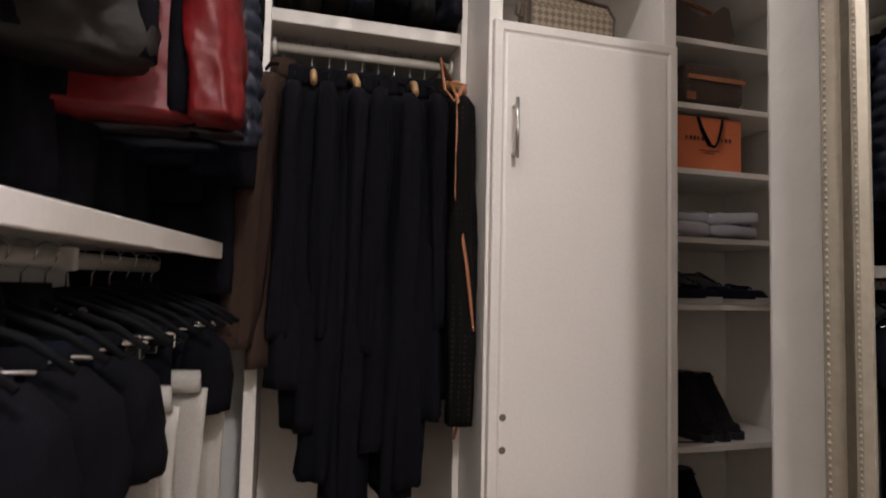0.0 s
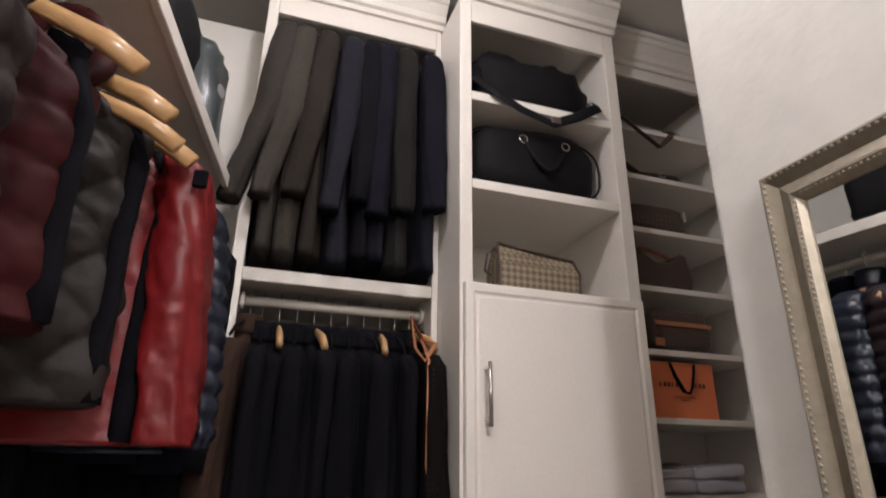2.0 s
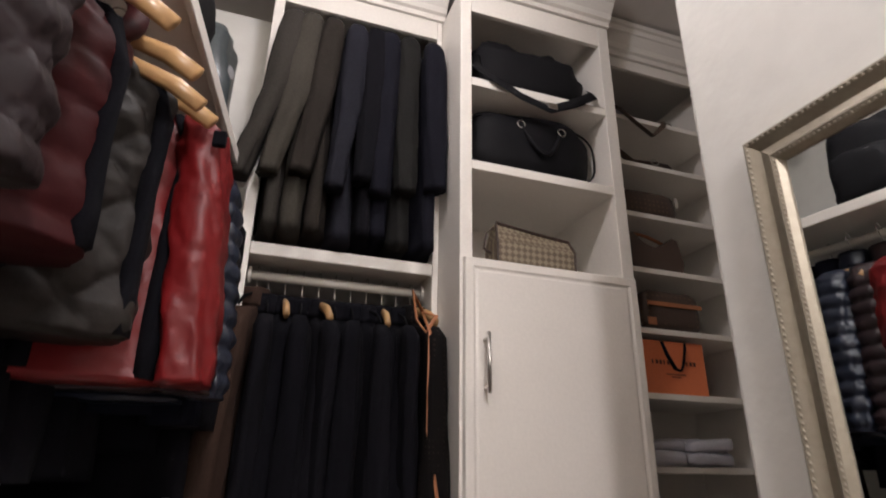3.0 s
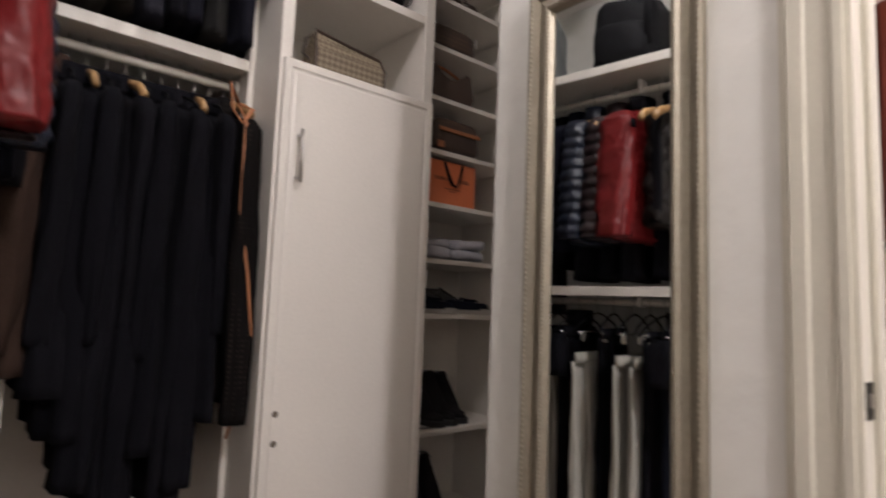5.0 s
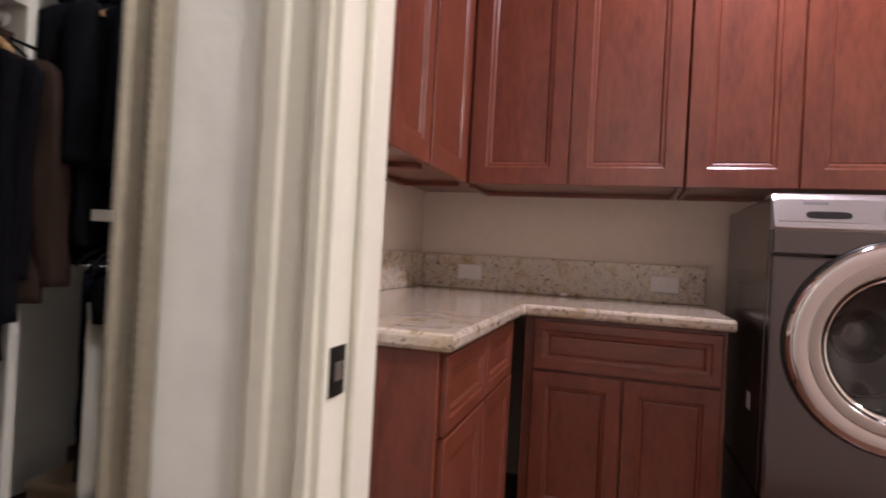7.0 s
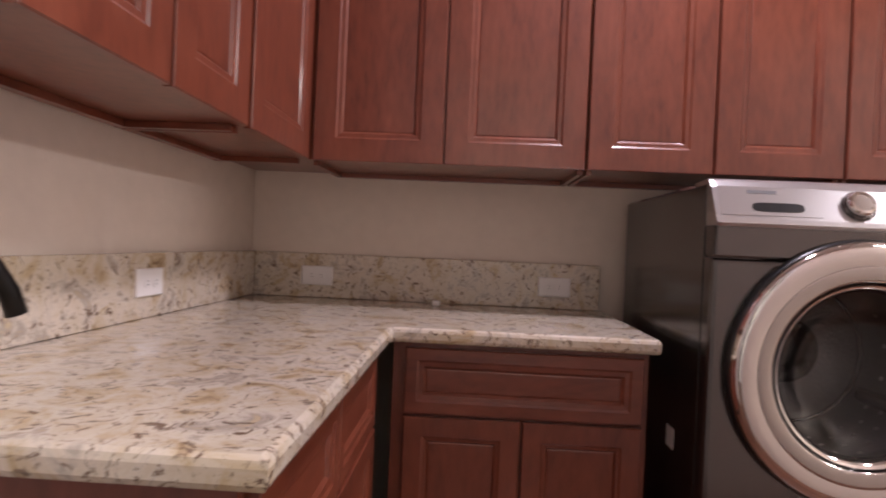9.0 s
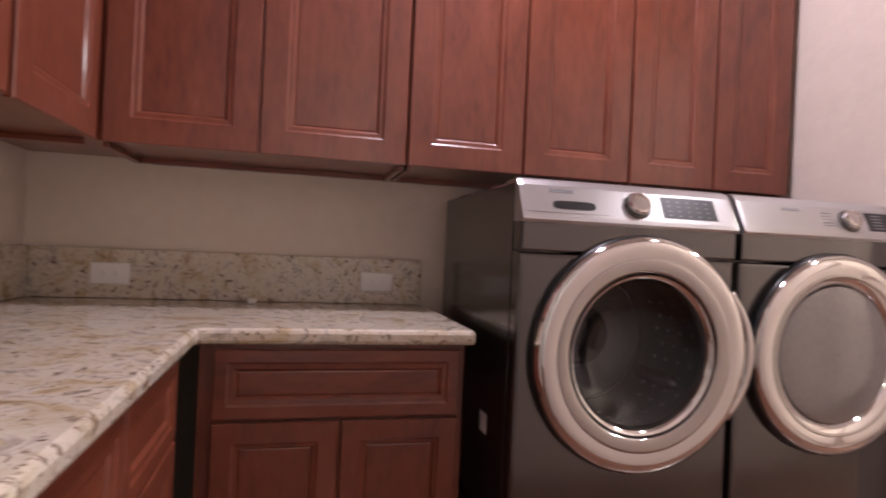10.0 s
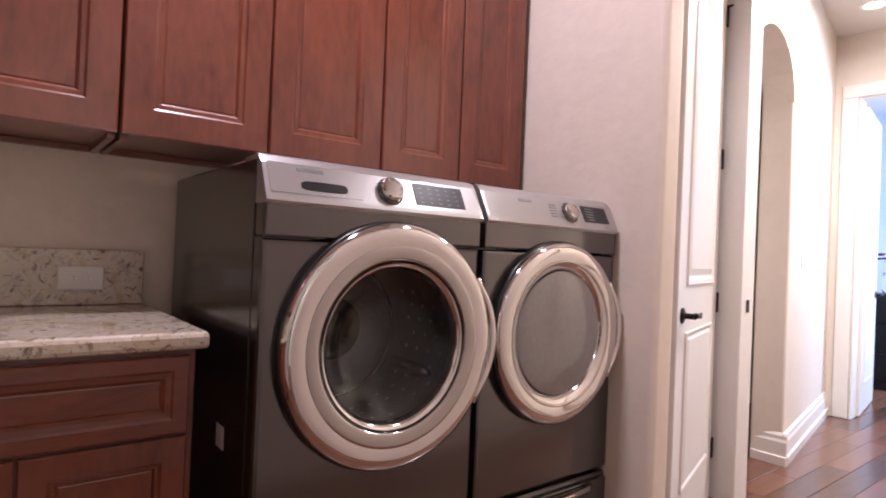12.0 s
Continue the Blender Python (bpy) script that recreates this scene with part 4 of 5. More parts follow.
def hanger(m, material, clips=False, drop=0.0):
    """A clothes hanger whose hook goes over the rod at its own origin."""
    what = {M_WOODH: "pale wooden clothes hanger", M_BHANG: "black plastic clothes hanger"}[material]
    h = thing("hanger", (0, 0, 0), what + (" with trouser clips" if clips else ""), "hanger", "hangers")
    hook = [Vector((0.02 * math.sin(a), 0, 0.0 + 0.02 * math.cos(a))) for a in [math.radians(d) for d in range(-100, 121, 20)]]
    hook += [Vector((0.0, 0, -0.035)), Vector((0, 0, -0.065 - drop))]
    part("hook", tube(hook, 0.0018, seg=6), M_WIRE, h, "steel wire hook", True, True)
    arms = [Vector((-0.222, 0, -0.150)), Vector((-0.17, 0, -0.114)), Vector((-0.06, 0, -0.072)), Vector((0, 0, -0.062)), Vector((0.06, 0, -0.072)), Vector((0.17, 0, -0.114)), Vector((0.222, 0, -0.150))]
    fat = 1.0 if material is M_WOODH else 0.35
    part("hanger_bar", tube([p - Vector((0, 0, drop)) for p in arms], [fat * r for r in (0.017, 0.019, 0.014, 0.012, 0.014, 0.019, 0.017)], seg=8, flat=(0.6, 1)), material, h, "", True, True)
    if clips:
        part("bar", tube([(-0.18, 0, -0.15), (0.18, 0, -0.15)], 0.003, seg=6), M_WIRE, h, "", True, True)
        for x in (-0.13, 0.13):
            part("clip", box(x - 0.014, x + 0.014, -0.012, 0.012, -0.19, -0.145, 0.003), M_WIRE, h, "", False, True)
    h.matrix_basis = m
    return h


def sgn(c, p):
    return math.copysign(abs(c) ** p, c)


def loft(rows, seed, puff=0.0, pitch=0.055, folds=0.006, seg=28, fold_n=5, diamond=False):
    """Rings of (cx, cy, z, half_x, half_y); puff quilts them level, folds run down."""
    r = random.Random(seed)
    ph = [r.random() * 6.28 for _ in range(6)]
    b = bmesh.new()
    rings = []
    z0, z1 = rows[0][2], rows[-1][2]
    for cx, cy, z, hx, hy in rows:
        s = (z0 - z) / max(0.01, z0 - z1)
        q = puff * (abs(math.sin(math.pi * (z + 0.004 * math.sin(ph[5])) / pitch)) ** 0.6 - 0.5) * 2 if puff else 0
        ring = []
        for k in range(seg):
            a = 2 * math.pi * k / seg
            if diamond:
                along = (hx * math.cos(a)) / pitch
                q = puff * ((abs(math.sin(math.pi * (z / pitch * 0.6 + along * 0.5))) * abs(math.sin(math.pi * (z / pitch * 0.6 - along * 0.5)))) ** 0.45 - 0.5) * 2
            f = folds * min(1, s * 2.2) * (math.sin(fold_n * a + ph[0] + 3 * s) + 0.6 * math.sin((fold_n + 4) * a + ph[1] - 4 * s) + 0.5 * math.sin(2 * a + ph[2] + 9 * s))
            w = 0.004 * noise.noise(Vector((a * 1.3 + seed, z * 9, seed * 1.7))) + (0.0075 * noise.noise(Vector((a * 2.0 + seed, z * 17 + a * 1.3, seed))) + 0.0035 * noise.noise(Vector((a * 5 + seed, z * 46, seed))) if puff else 0.003 * noise.noise(Vector((a * 3 + seed, z * 14, seed))))
            ring.append(b.verts.new((cx + (hx + q + f + w) * sgn(math.cos(a), 0.75), cy + (hy + q + f + w) * sgn(math.sin(a), 0.75), z)))
        rings.append(ring)
    bridge(b, rings)
    return b


def spaced(keys, step):
    """Rows filled in between keys of (z, ...)."""
    out = []
    for a, b in zip(keys, keys[1:]):
        n = max(1, round(abs(a[2] - b[2]) / step))
        for i in range(n):
            t = i / n
            out.append(tuple(p + (q - p) * t for p, q in zip(a, b)))
    out.append(keys[-1])
    return out


def jacket(m, label, category, material, length=0.72, half=0.21, thick=0.045, sleeve=0.60, puff=0.0, seed=1, group="", trim=None, sleeve_mat=None, splay=0.045, forward=0.0, cuff=None, sr=1.0, pitch=0.055, diamond=False, sleeveless=False):
    """A garment hanging from a rod at its own origin, shoulders along x."""
    g = thing("jacket" if category != "shirt" else "shirt", (0, 0, 0), label, category, group)
    step = 0.0075 if puff else 0.035
    keys = [(0, 0, -0.075, 0.055, 0.036), (0, 0, -0.11, 0.062, 0.04), (0, 0, -0.13, 0.09, thick * 0.7), (0, 0, -0.16, half * 0.8, thick * 0.75), (0, 0, -0.19, half, thick * 0.85), (0, 0, -0.26, half * 0.99, thick), (0, 0, -0.5 * length, half * 0.97, thick * 1.1), (0, 0, -length, half * 1.03, thick * 1.15)]
    part("body", loft(spaced(keys, step), seed, puff, pitch, 0.003 if puff else 0.012, 110 if diamond else 72 if puff else 28, 5, diamond), material, g, "", True, True)
    part("collar", loft(spaced([(0, 0, -0.05, 0.066, 0.05), (0, 0, -0.085, 0.072, 0.05), (0, 0, -0.115, 0.075, 0.046)], 0.015), seed + 3, puff * 0.5, 0.03, 0.002), trim or material, g, "", True, True)
    for s in () if sleeveless else (-1, 1):
        keys = [(s * (half - 0.01), 0, -0.16, 0.03, 0.035 * sr), (s * (half + 0.012), forward * 0.2, -0.20, 0.05, 0.05 * sr), (s * (half + splay * 0.7), forward * 0.5, -0.2 - sleeve * 0.5, 0.055, 0.056 * sr), (s * (half + splay), forward, -0.2 - sleeve + 0.03, 0.047, 0.05 * sr), (s * (half + splay), forward, -0.2 - sleeve, 0.045, 0.048 * sr)]
        sl = part("sleeve", loft(spaced(keys, step), seed + 7 + s, puff, pitch, 0.003 if puff else 0.007, 64 if diamond else 48 if puff else 20, 3, diamond), sleeve_mat or material, g, "", True, True)
        if cuff:
            part("cuff", loft([(s * (half + splay), forward, -0.2 - sleeve + 0.012, 0.045, 0.049), (s * (half + splay), forward, -0.2 - sleeve - 0.02, 0.043, 0.046)], seed, 0, 1, 0), cuff, sl, "", True, True)
    if trim:
        part("placket", loft(spaced([(0.0, -thick * 0.75, -0.13, 0.016, 0.012), (0.0, -thick * 1.08, -0.5 * length, 0.018, 0.012), (0.0, -thick * 1.15, -length + 0.01, 0.018, 0.012)], 0.05), seed, 0, 1, 0.001, 12), trim, g, "dark front placket", True, True)
        for s in (-1, 1):
            part("side_stripe", loft(spaced([(s * half * 0.80, -thick * 0.4, -0.165, 0.014, 0.02), (s * half * 0.95, -thick * 0.42, -0.25, 0.015, 0.024), (s * half * 0.93, -thick * 0.5, -length * 0.6, 0.016, 0.026), (s * half * 0.95, -thick * 0.5, -length + 0.004, 0.016, 0.026)], 0.06), seed + 2, 0, 1, 0.002, 12), trim, g, "", True, True)
    g.matrix_basis = m
    return g


def suit(m, label, material, length, lean, sleeve, seed):
    """A tailored jacket on a hanger at its own origin, seen from one shoulder: padded shoulders, full sleeves with cuff buttons, lapel."""
    g = thing("jacket", (0, 0, 0), label, "jacket", "suit jackets on the upper rod")
    keys = [(0, 0, -0.045, 0.05, 0.02), (0, 0, -0.07, 0.13, 0.026), (0, 0, -0.10, 0.205, 0.03), (0, 0, -0.16, 0.212, 0.034), (0, 0, -0.5, 0.205, 0.036), (0, 0, -length, 0.232, 0.042)]
    part("body", loft(spaced(keys, 0.03), seed, 0, 1, 0.006, 36, 4), material, g, "", True, True)
    for sd in (-1, 1):
        top = sd * 0.205
        keys = [(top, 0, -0.066, 0.012, 0.016), (top + sd * 0.008, 0, -0.078, 0.026, 0.030), (top + sd * 0.016, 0.0, -0.11, 0.036, 0.041), (top + sd * 0.022, lean * 0.12, -0.19, 0.042, 0.046),
                (top + sd * 0.028, lean * 0.5, -0.10 - 0.5 * sleeve, 0.046, 0.043), (top + sd * 0.036, lean * 1.1, -0.10 - 0.8 * sleeve, 0.043, 0.038), (top + sd * 0.040, lean * 1.5, -0.10 - sleeve, 0.040, 0.034)]
        sl = part("sleeve", loft(spaced(keys, 0.018), seed + 5 + sd, 0, 1, 0.0035, 26, 2), material, g, "", True, True)
        if sd < 0:
            for k in range(4):
                part("cuff_button", turned([(0.006, 0), (0.006, 0.003), (0.004, 0.004)], (top - 0.058, lean * 1.42 + 0.02, -0.075 - sleeve + 0.016 * k), (-1, 0.3, 0), seg=8), M_BLACK, sl, "", False, True)
    lap = tube([(-0.06, -0.03, -0.07), (-0.10, -0.036, -0.20), (-0.05, -0.042, -0.42)], [0.016, 0.03, 0.01], seg=8, flat=(1, 0.16))
    part("lapel", lap, material, g, "", True, True)
    g.matrix_basis = m
    return g


def trousers(m, label, material, length=0.74, half=0.11, seed=1, top=-0.16):
    g = thing("trousers", (0, 0, 0), label, "trousers", "hanging trousers")
    part("waistband", loft(spaced([(0, 0, top, half * 1.02, 0.024), (0, 0, top - 0.045, half * 1.04, 0.026)], 0.02), seed, 0, 1, 0.001), material, g, "", True, True)
    for s in (-1, 1):
        part("leg", loft(spaced([(s * half * 0.25, s * 0.014, top - 0.04, half * 0.85, 0.014), (s * half * 0.3, s * 0.016, top - length * 0.5, half * 0.72, 0.017), (s * half * 0.3, s * 0.018, top - length, half * 0.72, 0.02)], 0.05), seed + s, 0, 1, 0.004), material, g, "", True, True)
    g.matrix_basis = m
    return g


M_NAVYP = cloth("navy_nylon", (0.010, 0.014, 0.028), 0.38, grain=220, relief=0.2)
M_MAROONP = cloth("maroon_nylon", (0.020, 0.009, 0.011), 0.5, grain=220, relief=0.2)
M_REDS = cloth("glossy_red_nylon", (0.145, 0.007, 0.008), 0.44, amount=0.15, grain=22, relief=1.0)
M_REDM = cloth("dark_red_nylon", (0.032, 0.0028, 0.0034), 0.65, amount=0.2, grain=30, relief=0.9)
M_TAUPE = cloth("taupe_nylon", (0.019, 0.0155, 0.0132), 0.55, amount=0.2, grain=45, relief=0.8)
M_MAUVE = cloth("mauve_nylon", (0.0165, 0.0105, 0.0105), 0.6, amount=0.2, grain=45, relief=0.8)
M_NAVYK = cloth("navy_knit", (0.006, 0.007, 0.014), 0.95)
M_BLACKC = cloth("black_cotton", (0.0048, 0.0046, 0.0068), 0.98)
M_BLACKW = cloth("black_wool", (0.0060, 0.0057, 0.0080), 0.98)
M_BROWNK = cloth("brown_knit", (0.040, 0.024, 0.018), 0.95, grain=220, relief=0.9)
M_GREYW = cloth("grey_wool", (0.036, 0.032, 0.028), 0.9)
M_GREENW = cloth("light_grey_wool", (0.046, 0.041, 0.034), 0.9)
M_TAUPEW = cloth("taupe_wool", (0.024, 0.020, 0.017), 0.9)
M_BLUEW = cloth("slate_wool", (0.015, 0.015, 0.021), 0.9)
M_NAVYW = cloth("navy_wool", (0.008, 0.008, 0.013), 0.9)
M_CHARW = cloth("charcoal_wool", (0.014, 0.0135, 0.013), 0.9)
M_WHITEJ = cloth("white_denim", (0.42, 0.40, 0.36), 0.9, amount=0.1)
M_BEIGEJ = cloth("beige_cotton", (0.26, 0.20, 0.16), 0.9, amount=0.1)
M_INDIGO = cloth("indigo_denim", (0.006, 0.007, 0.013), 0.95)
M_TANL = cloth("tan_leather", (0.36, 0.14, 0.055), 0.5, amount=0.15, relief=0.2)


for m in (M_REDM, M_TAUPE, M_MAUVE):
    m.node_tree.nodes["Principled BSDF"].inputs["Specular IOR Level"].default_value = 0.18
M_REDS.node_tree.nodes["Principled BSDF"].inputs["Specular IOR Level"].default_value = 0.35


def monogram(name, dark, light, size):
    m = mat(name, dark, 0.5)
    bs = m.node_tree.nodes["Principled BSDF"]
    v = coords(m)
    vo = node(m, "ShaderNodeTexVoronoi", Scale=size, Randomness=0.15)
    link(m, v, vo.inputs["Vector"])
    link(m, ramp(m, vo.outputs["Distance"], [(0.18, light), (0.3, dark)]), bs.inputs["Base Color"])
    n = node(m, "ShaderNodeTexNoise", Scale=160.0)
    link(m, v, n.inputs["Vector"])
    bump(m, n.outputs["Fac"], 0.25, 0.001)
    return m


M_MONO = monogram("brown_monogram_canvas", (0.060, 0.036, 0.025), (0.11, 0.07, 0.038), 45)
M_MONOD = monogram("dark_patterned_cloth", (0.006, 0.005, 0.005), (0.026, 0.019, 0.016), 60)

M_MONOD.node_tree.nodes["Principled BSDF"].inputs["Specular IOR Level"].default_value = 0.08
M_MONOD.node_tree.nodes["Principled BSDF"].inputs["Roughness"].default_value = 0.9

rng = random.Random(11)


def turned_m(x, y, z, deg):
    return pose(x, y, z, 0, 0, deg)


# lower rod of the back bay: rod runs along x, shoulders run front to back
lower = [(0.500, M_BLACKW, 1.10), (0.555, M_BLACKC, 1.22), (0.612, M_BLACKC, 1.36), (0.668, M_BLACKW, 1.44), (0.724, M_BLACKC, 1.46), (0.780, M_BLACKC, 1.28), (0.836, M_BLACKW, 1.44), (0.892, M_BLACKC, 1.40), (0.945, M_BLACKC, 1.20)]
for i, (x, mm, ln) in enumerate(lower):
    a = 90 + rng.uniform(-7, 7)
    jacket(turned_m(x, 2.80, 1.835, a), "long black garment hanging on the lower rod", "coat", mm, ln - 0.04, 0.222 + 0.012 * (i % 3), 0.050 + 0.006 * (i % 2), 0.66 + 0.1 * rng.random(), 0, 20 + i, "black coats on the lower rod", splay=-0.045, forward=rng.uniform(-0.025, 0.025), sr=0.55, sleeveless=i % 3 == 1)
    hanger(turned_m(x, 2.80, 1.875, a), M_WOODH if i in (1, 3, 7) else M_BHANG, drop=0.04)
jacket(turned_m(0.462, 2.80, 1.855, 78), "brown knitted cardigan with one sleeve hanging forward", "cardigan", M_BROWNK, 1.02, 0.21, 0.042, 0.76, 0, 44, splay=0.03, sr=1.0, forward=0.055)
hanger(turned_m(0.462, 2.80, 1.875, 78), M_BHANG, drop=0.02)
jacket(turned_m(0.998, 2.79, 1.845, 94), "dark patterned jacket with tan edging", "jacket", M_MONOD, 1.12, 0.215, 0.030, 0.98, 0, 51, splay=0.03, sr=0.7)
h = hanger(turned_m(0.998, 2.80, 1.872, 97), M_WOODH, drop=0.02)
piping = thing("leather_strap", (1.0, 2.6, 1.4), "thin tan leather strap hanging beside the dark jacket", "strap")
part("strap", tube([(0.985, 2.60, 1.74), (0.99, 2.53, 1.66), (0.985, 2.515, 1.36), (1.02, 2.505, 1.15), (1.045, 2.50, 0.95), (1.045, 2.51, 0.82), (1.02, 2.52, 0.72), (1.0, 2.54, 0.62)], 0.0045, seg=8, flat=(1.2, 0.5)), M_TANL, piping, smooth=True)
part("loop", tube([(0.985, 2.60, 1.74), (0.945, 2.58, 1.80), (0.955, 2.56, 1.70), (0.985, 2.55, 1.66), (1.02, 2.56, 1.72), (0.985, 2.60, 1.74)], 0.007, seg=8, flat=(1.2, 0.6)), M_TANL, piping, smooth=True)

# upper rod of the back bay: suit jackets
upper = [(0.485, M_GREYW), (0.545, M_GREENW), (0.615, M_TAUPEW), (0.69, M_BLUEW), (0.77, M_BLACKW), (0.835, M_NAVYW), (0.91, M_CHARW), (0.99, M_NAVYW)]
words = {M_GREYW: "grey wool", M_GREENW: "light grey wool", M_TAUPEW: "taupe wool", M_CHARW: "charcoal wool", M_BLUEW: "slate blue wool", M_NAVYW: "navy wool", M_BLACKW: "black wool"}
for i, (x, mm) in enumerate(upper):
    lean = (0.075, 0.06, 0.045, 0.03, 0.015, 0.005, 0.0, -0.005)[i]
    a = 90 + rng.uniform(-5, 5) - 60 * lean
    suit(turned_m(x, 2.84, 2.925, a), words[mm] + " suit jacket hanging on the upper rod", mm, 0.93 + 0.03 * rng.random(), lean, 0.64 + 0.07 * rng.random(), 70 + i)
    hanger(turned_m(x, 2.84, 2.925, a), M_BHANG, drop=-0.02)

before = set(bpy.data.objects)
# upper rod of the left wall: padded jackets, shoulders towards the room
rod_x = 0.03
pads = [(1.62, 0.025, 36, M_REDM, 0.0055, "dark red padded waistcoat with black armhole trim", M_BLACKC, 0.55, 0.19, 0.0, 0.085, 0.078),
        (1.45, 0.065, 4, M_MAUVE, 0.007, "mauve grey quilted padded waistcoat", None, 0.60, 0.165, 0.0, 0.05, 0.05),
        (1.84, 0.03, 22, M_TAUPE, 0.010, "taupe quilted padded waistcoat with black trim", M_BLACKC, 0.66, 0.19, 0.0, 0.082, 0.06),
        (2.01, 0.035, 6, M_REDS, 0.0015, "glossy red padded jacket with black trim", M_BLACKC, 0.71, 0.20, 0.05, 0.16, 0.06),
        (2.13, 0.01, 0, M_MAROONP, 0.007, "dark maroon quilted padded jacket", None, 0.71, 0.20, 0.05, 0.05, 0.05),
        (2.24, 0.02, -2, M_NAVYP, 0.007, "shiny navy quilted padded jacket", None, 0.72, 0.205, 0.055, 0.05, 0.05),
        (2.34, 0.0, 0, M_NAVYK, 0.0, "navy knitted jacket on wooden hanger", None, 0.74, 0.19, 0.02, 0.05, 0.036),
        (2.43, -0.03, 3, M_BLACKC, 0.0, "black soft jacket on wooden hanger", None, 0.82, 0.18, 0.0, 0.05, 0.036),
        (2.52, 0.02, -3, M_BLACKW, 0.0, "long black wool coat on wooden hanger", None, 1.05, 0.19, 0.0, 0.05, 0.04)]
for i, (y, x, a, mm, pf, label, tr, ln, hw, sp, pt, th) in enumerate(pads):
    jacket(turned_m(x, y, {M_MAUVE: 2.12, M_REDM: 2.07}.get(mm, 2.10), a), label, "jacket", mm, ln, hw, th, 0.42 if mm is M_MAUVE else 0.51 if pf else 0.56, pf, 100 + i, "jackets on the left upper rod", trim=tr, splay=sp, pitch=pt, diamond=mm in (M_TAUPE, M_MAUVE), sleeveless=mm in (M_TAUPE, M_REDM, M_MAUVE), sr=1.45 if mm is M_REDS else 1.0)
    hanger(turned_m(rod_x + (0.02 if y < 2.3 else -0.04), y, 2.112, rng.uniform(-6, 6) + 0.3 * a), M_WOODH, drop=0.078)
ring = thing("quilted_collar", (0.14, 1.71, 1.95), "dark red quilted collar of the padded waistcoat", "collar")
part("collar", tube([(0.135 + 0.055 * math.sin(q), 1.71 + 0.03 * math.cos(q), 1.955 + 0.075 * math.cos(q) - 0.03 * math.sin(q)) for q in [k * 0.2618 for k in range(24)]], [0.017 + 0.002 * math.cos(4 * k * 0.2618) for k in range(24)], seg=12, closed=True), M_REDM, ring, "", True)
for y in (1.78, 1.92):
    hanger(turned_m(rod_x + 0.03, y, 2.112, rng.uniform(-4, 8)), M_WOODH, drop=0.078)
for i, (y, x, ln) in enumerate(((1.42, -0.14, 0.84), (1.56, -0.16, 0.86), (1.80, -0.15, 0.85), (1.93, -0.14, 0.86), (2.08, -0.14, 0.87), (2.20, -0.13, 0.86), (2.30, -0.12, 0.87), (2.60, 0.04, 1.10), (2.68, 0.06, 1.12))):
    jacket(turned_m(x, y, 2.09, rng.uniform(-5, 5)), "black soft jacket hanging behind the padded ones", "jacket", M_BLACKC if i % 2 else M_BLACKW, ln, 0.17, 0.045, 0.5, 0, 130 + i, "jackets on the left upper rod", sleeveless=True)
patch = thing("sleeve_badge", (0.275, 1.94, 1.845), "small black badge on a red sleeve", "badge")
part("badge", box(0.282, 0.308, 1.935, 1.95, 1.845, 1.88, 0.004), M_BLACKC, patch)
# dark clothes under the padded jackets, then the trouser rod
low = [(1.20, M_INDIGO), (1.28, M_BEIGEJ), (1.36, M_INDIGO), (1.44, M_BLACKC), (1.52, M_WHITEJ), (1.60, M_BEIGEJ), (1.68, M_BLACKC), (1.76, M_INDIGO), (1.83, M_INDIGO), (1.90, M_BLACKC), (1.97, M_WHITEJ), (2.04, M_WHITEJ), (2.14, M_BLACKC), (2.22, M_WHITEJ), (2.31, M_BLACKC), (2.40, M_WHITEJ), (2.46, M_INDIGO)]
tw = {M_INDIGO: "dark indigo trousers clipped to a hanger", M_BEIGEJ: "beige trousers clipped to a hanger", M_BLACKC: "black trousers clipped to a hanger", M_WHITEJ: "white jeans clipped to a hanger"}
for i, (y, mm) in enumerate(low):
    a = rng.uniform(-9, 9)
    dark = mm in (M_INDIGO, M_BLACKC)
    trousers(turned_m(rod_x + ((0.02 if y > 2.5 else 0.0) if dark else 0.05), y, 1.128, a), tw[mm], mm, ((0.88 if y > 2.5 else 0.78) if dark else 0.70) + 0.06 * rng.random(), (0.16 if y > 2.5 else 0.15) if dark else 0.145, 200 + i, -0.13 if dark else -0.24)
    hanger(turned_m(rod_x, y, 1.128, a), M_BHANG, True)
for i, y in enumerate((1.24, 1.40, 1.56, 1.72, 1.84, 2.31)):
    jacket(turned_m(rod_x, y, 1.128, rng.uniform(-8, 8)), "black folded top hanging among the trousers", "shirt", M_BLACKC, 0.28 + 0.06 * rng.random(), 0.17 if y < 2.4 else 0.16, 0.032, 0.15, 0, 300 + i, "black tops on the left lower rod", splay=0.02)
# dark folded layer behind the jackets
box_words = "grey storage box on the closet floor"
for i, y in enumerate((1.35, 1.75, 2.3, 2.62)):
    b = thing("storage_box", (0.0, y, 0.0), box_words, "box", "boxes on the closet floor")
    part("box", box(-0.16, 0.10, y - 0.13, y + 0.13, 0.001, 0.10, 0.005), varied("card_%d" % i, [(0.16, 0.10, 0.07), (0.25, 0.24, 0.24), (0.10, 0.08, 0.07), (0.3, 0.22, 0.15)][i], 0.8, amount=0.15), b)
    part("lid", box(-0.165, 0.105, y - 0.135, y + 0.135, 0.10, 0.125, 0.004), varied("lid_%d" % i, [(0.2, 0.13, 0.09), (0.3, 0.29, 0.29), (0.12, 0.1, 0.09), (0.34, 0.26, 0.18)][i], 0.8, amount=0.15), b)

set_askew(before)


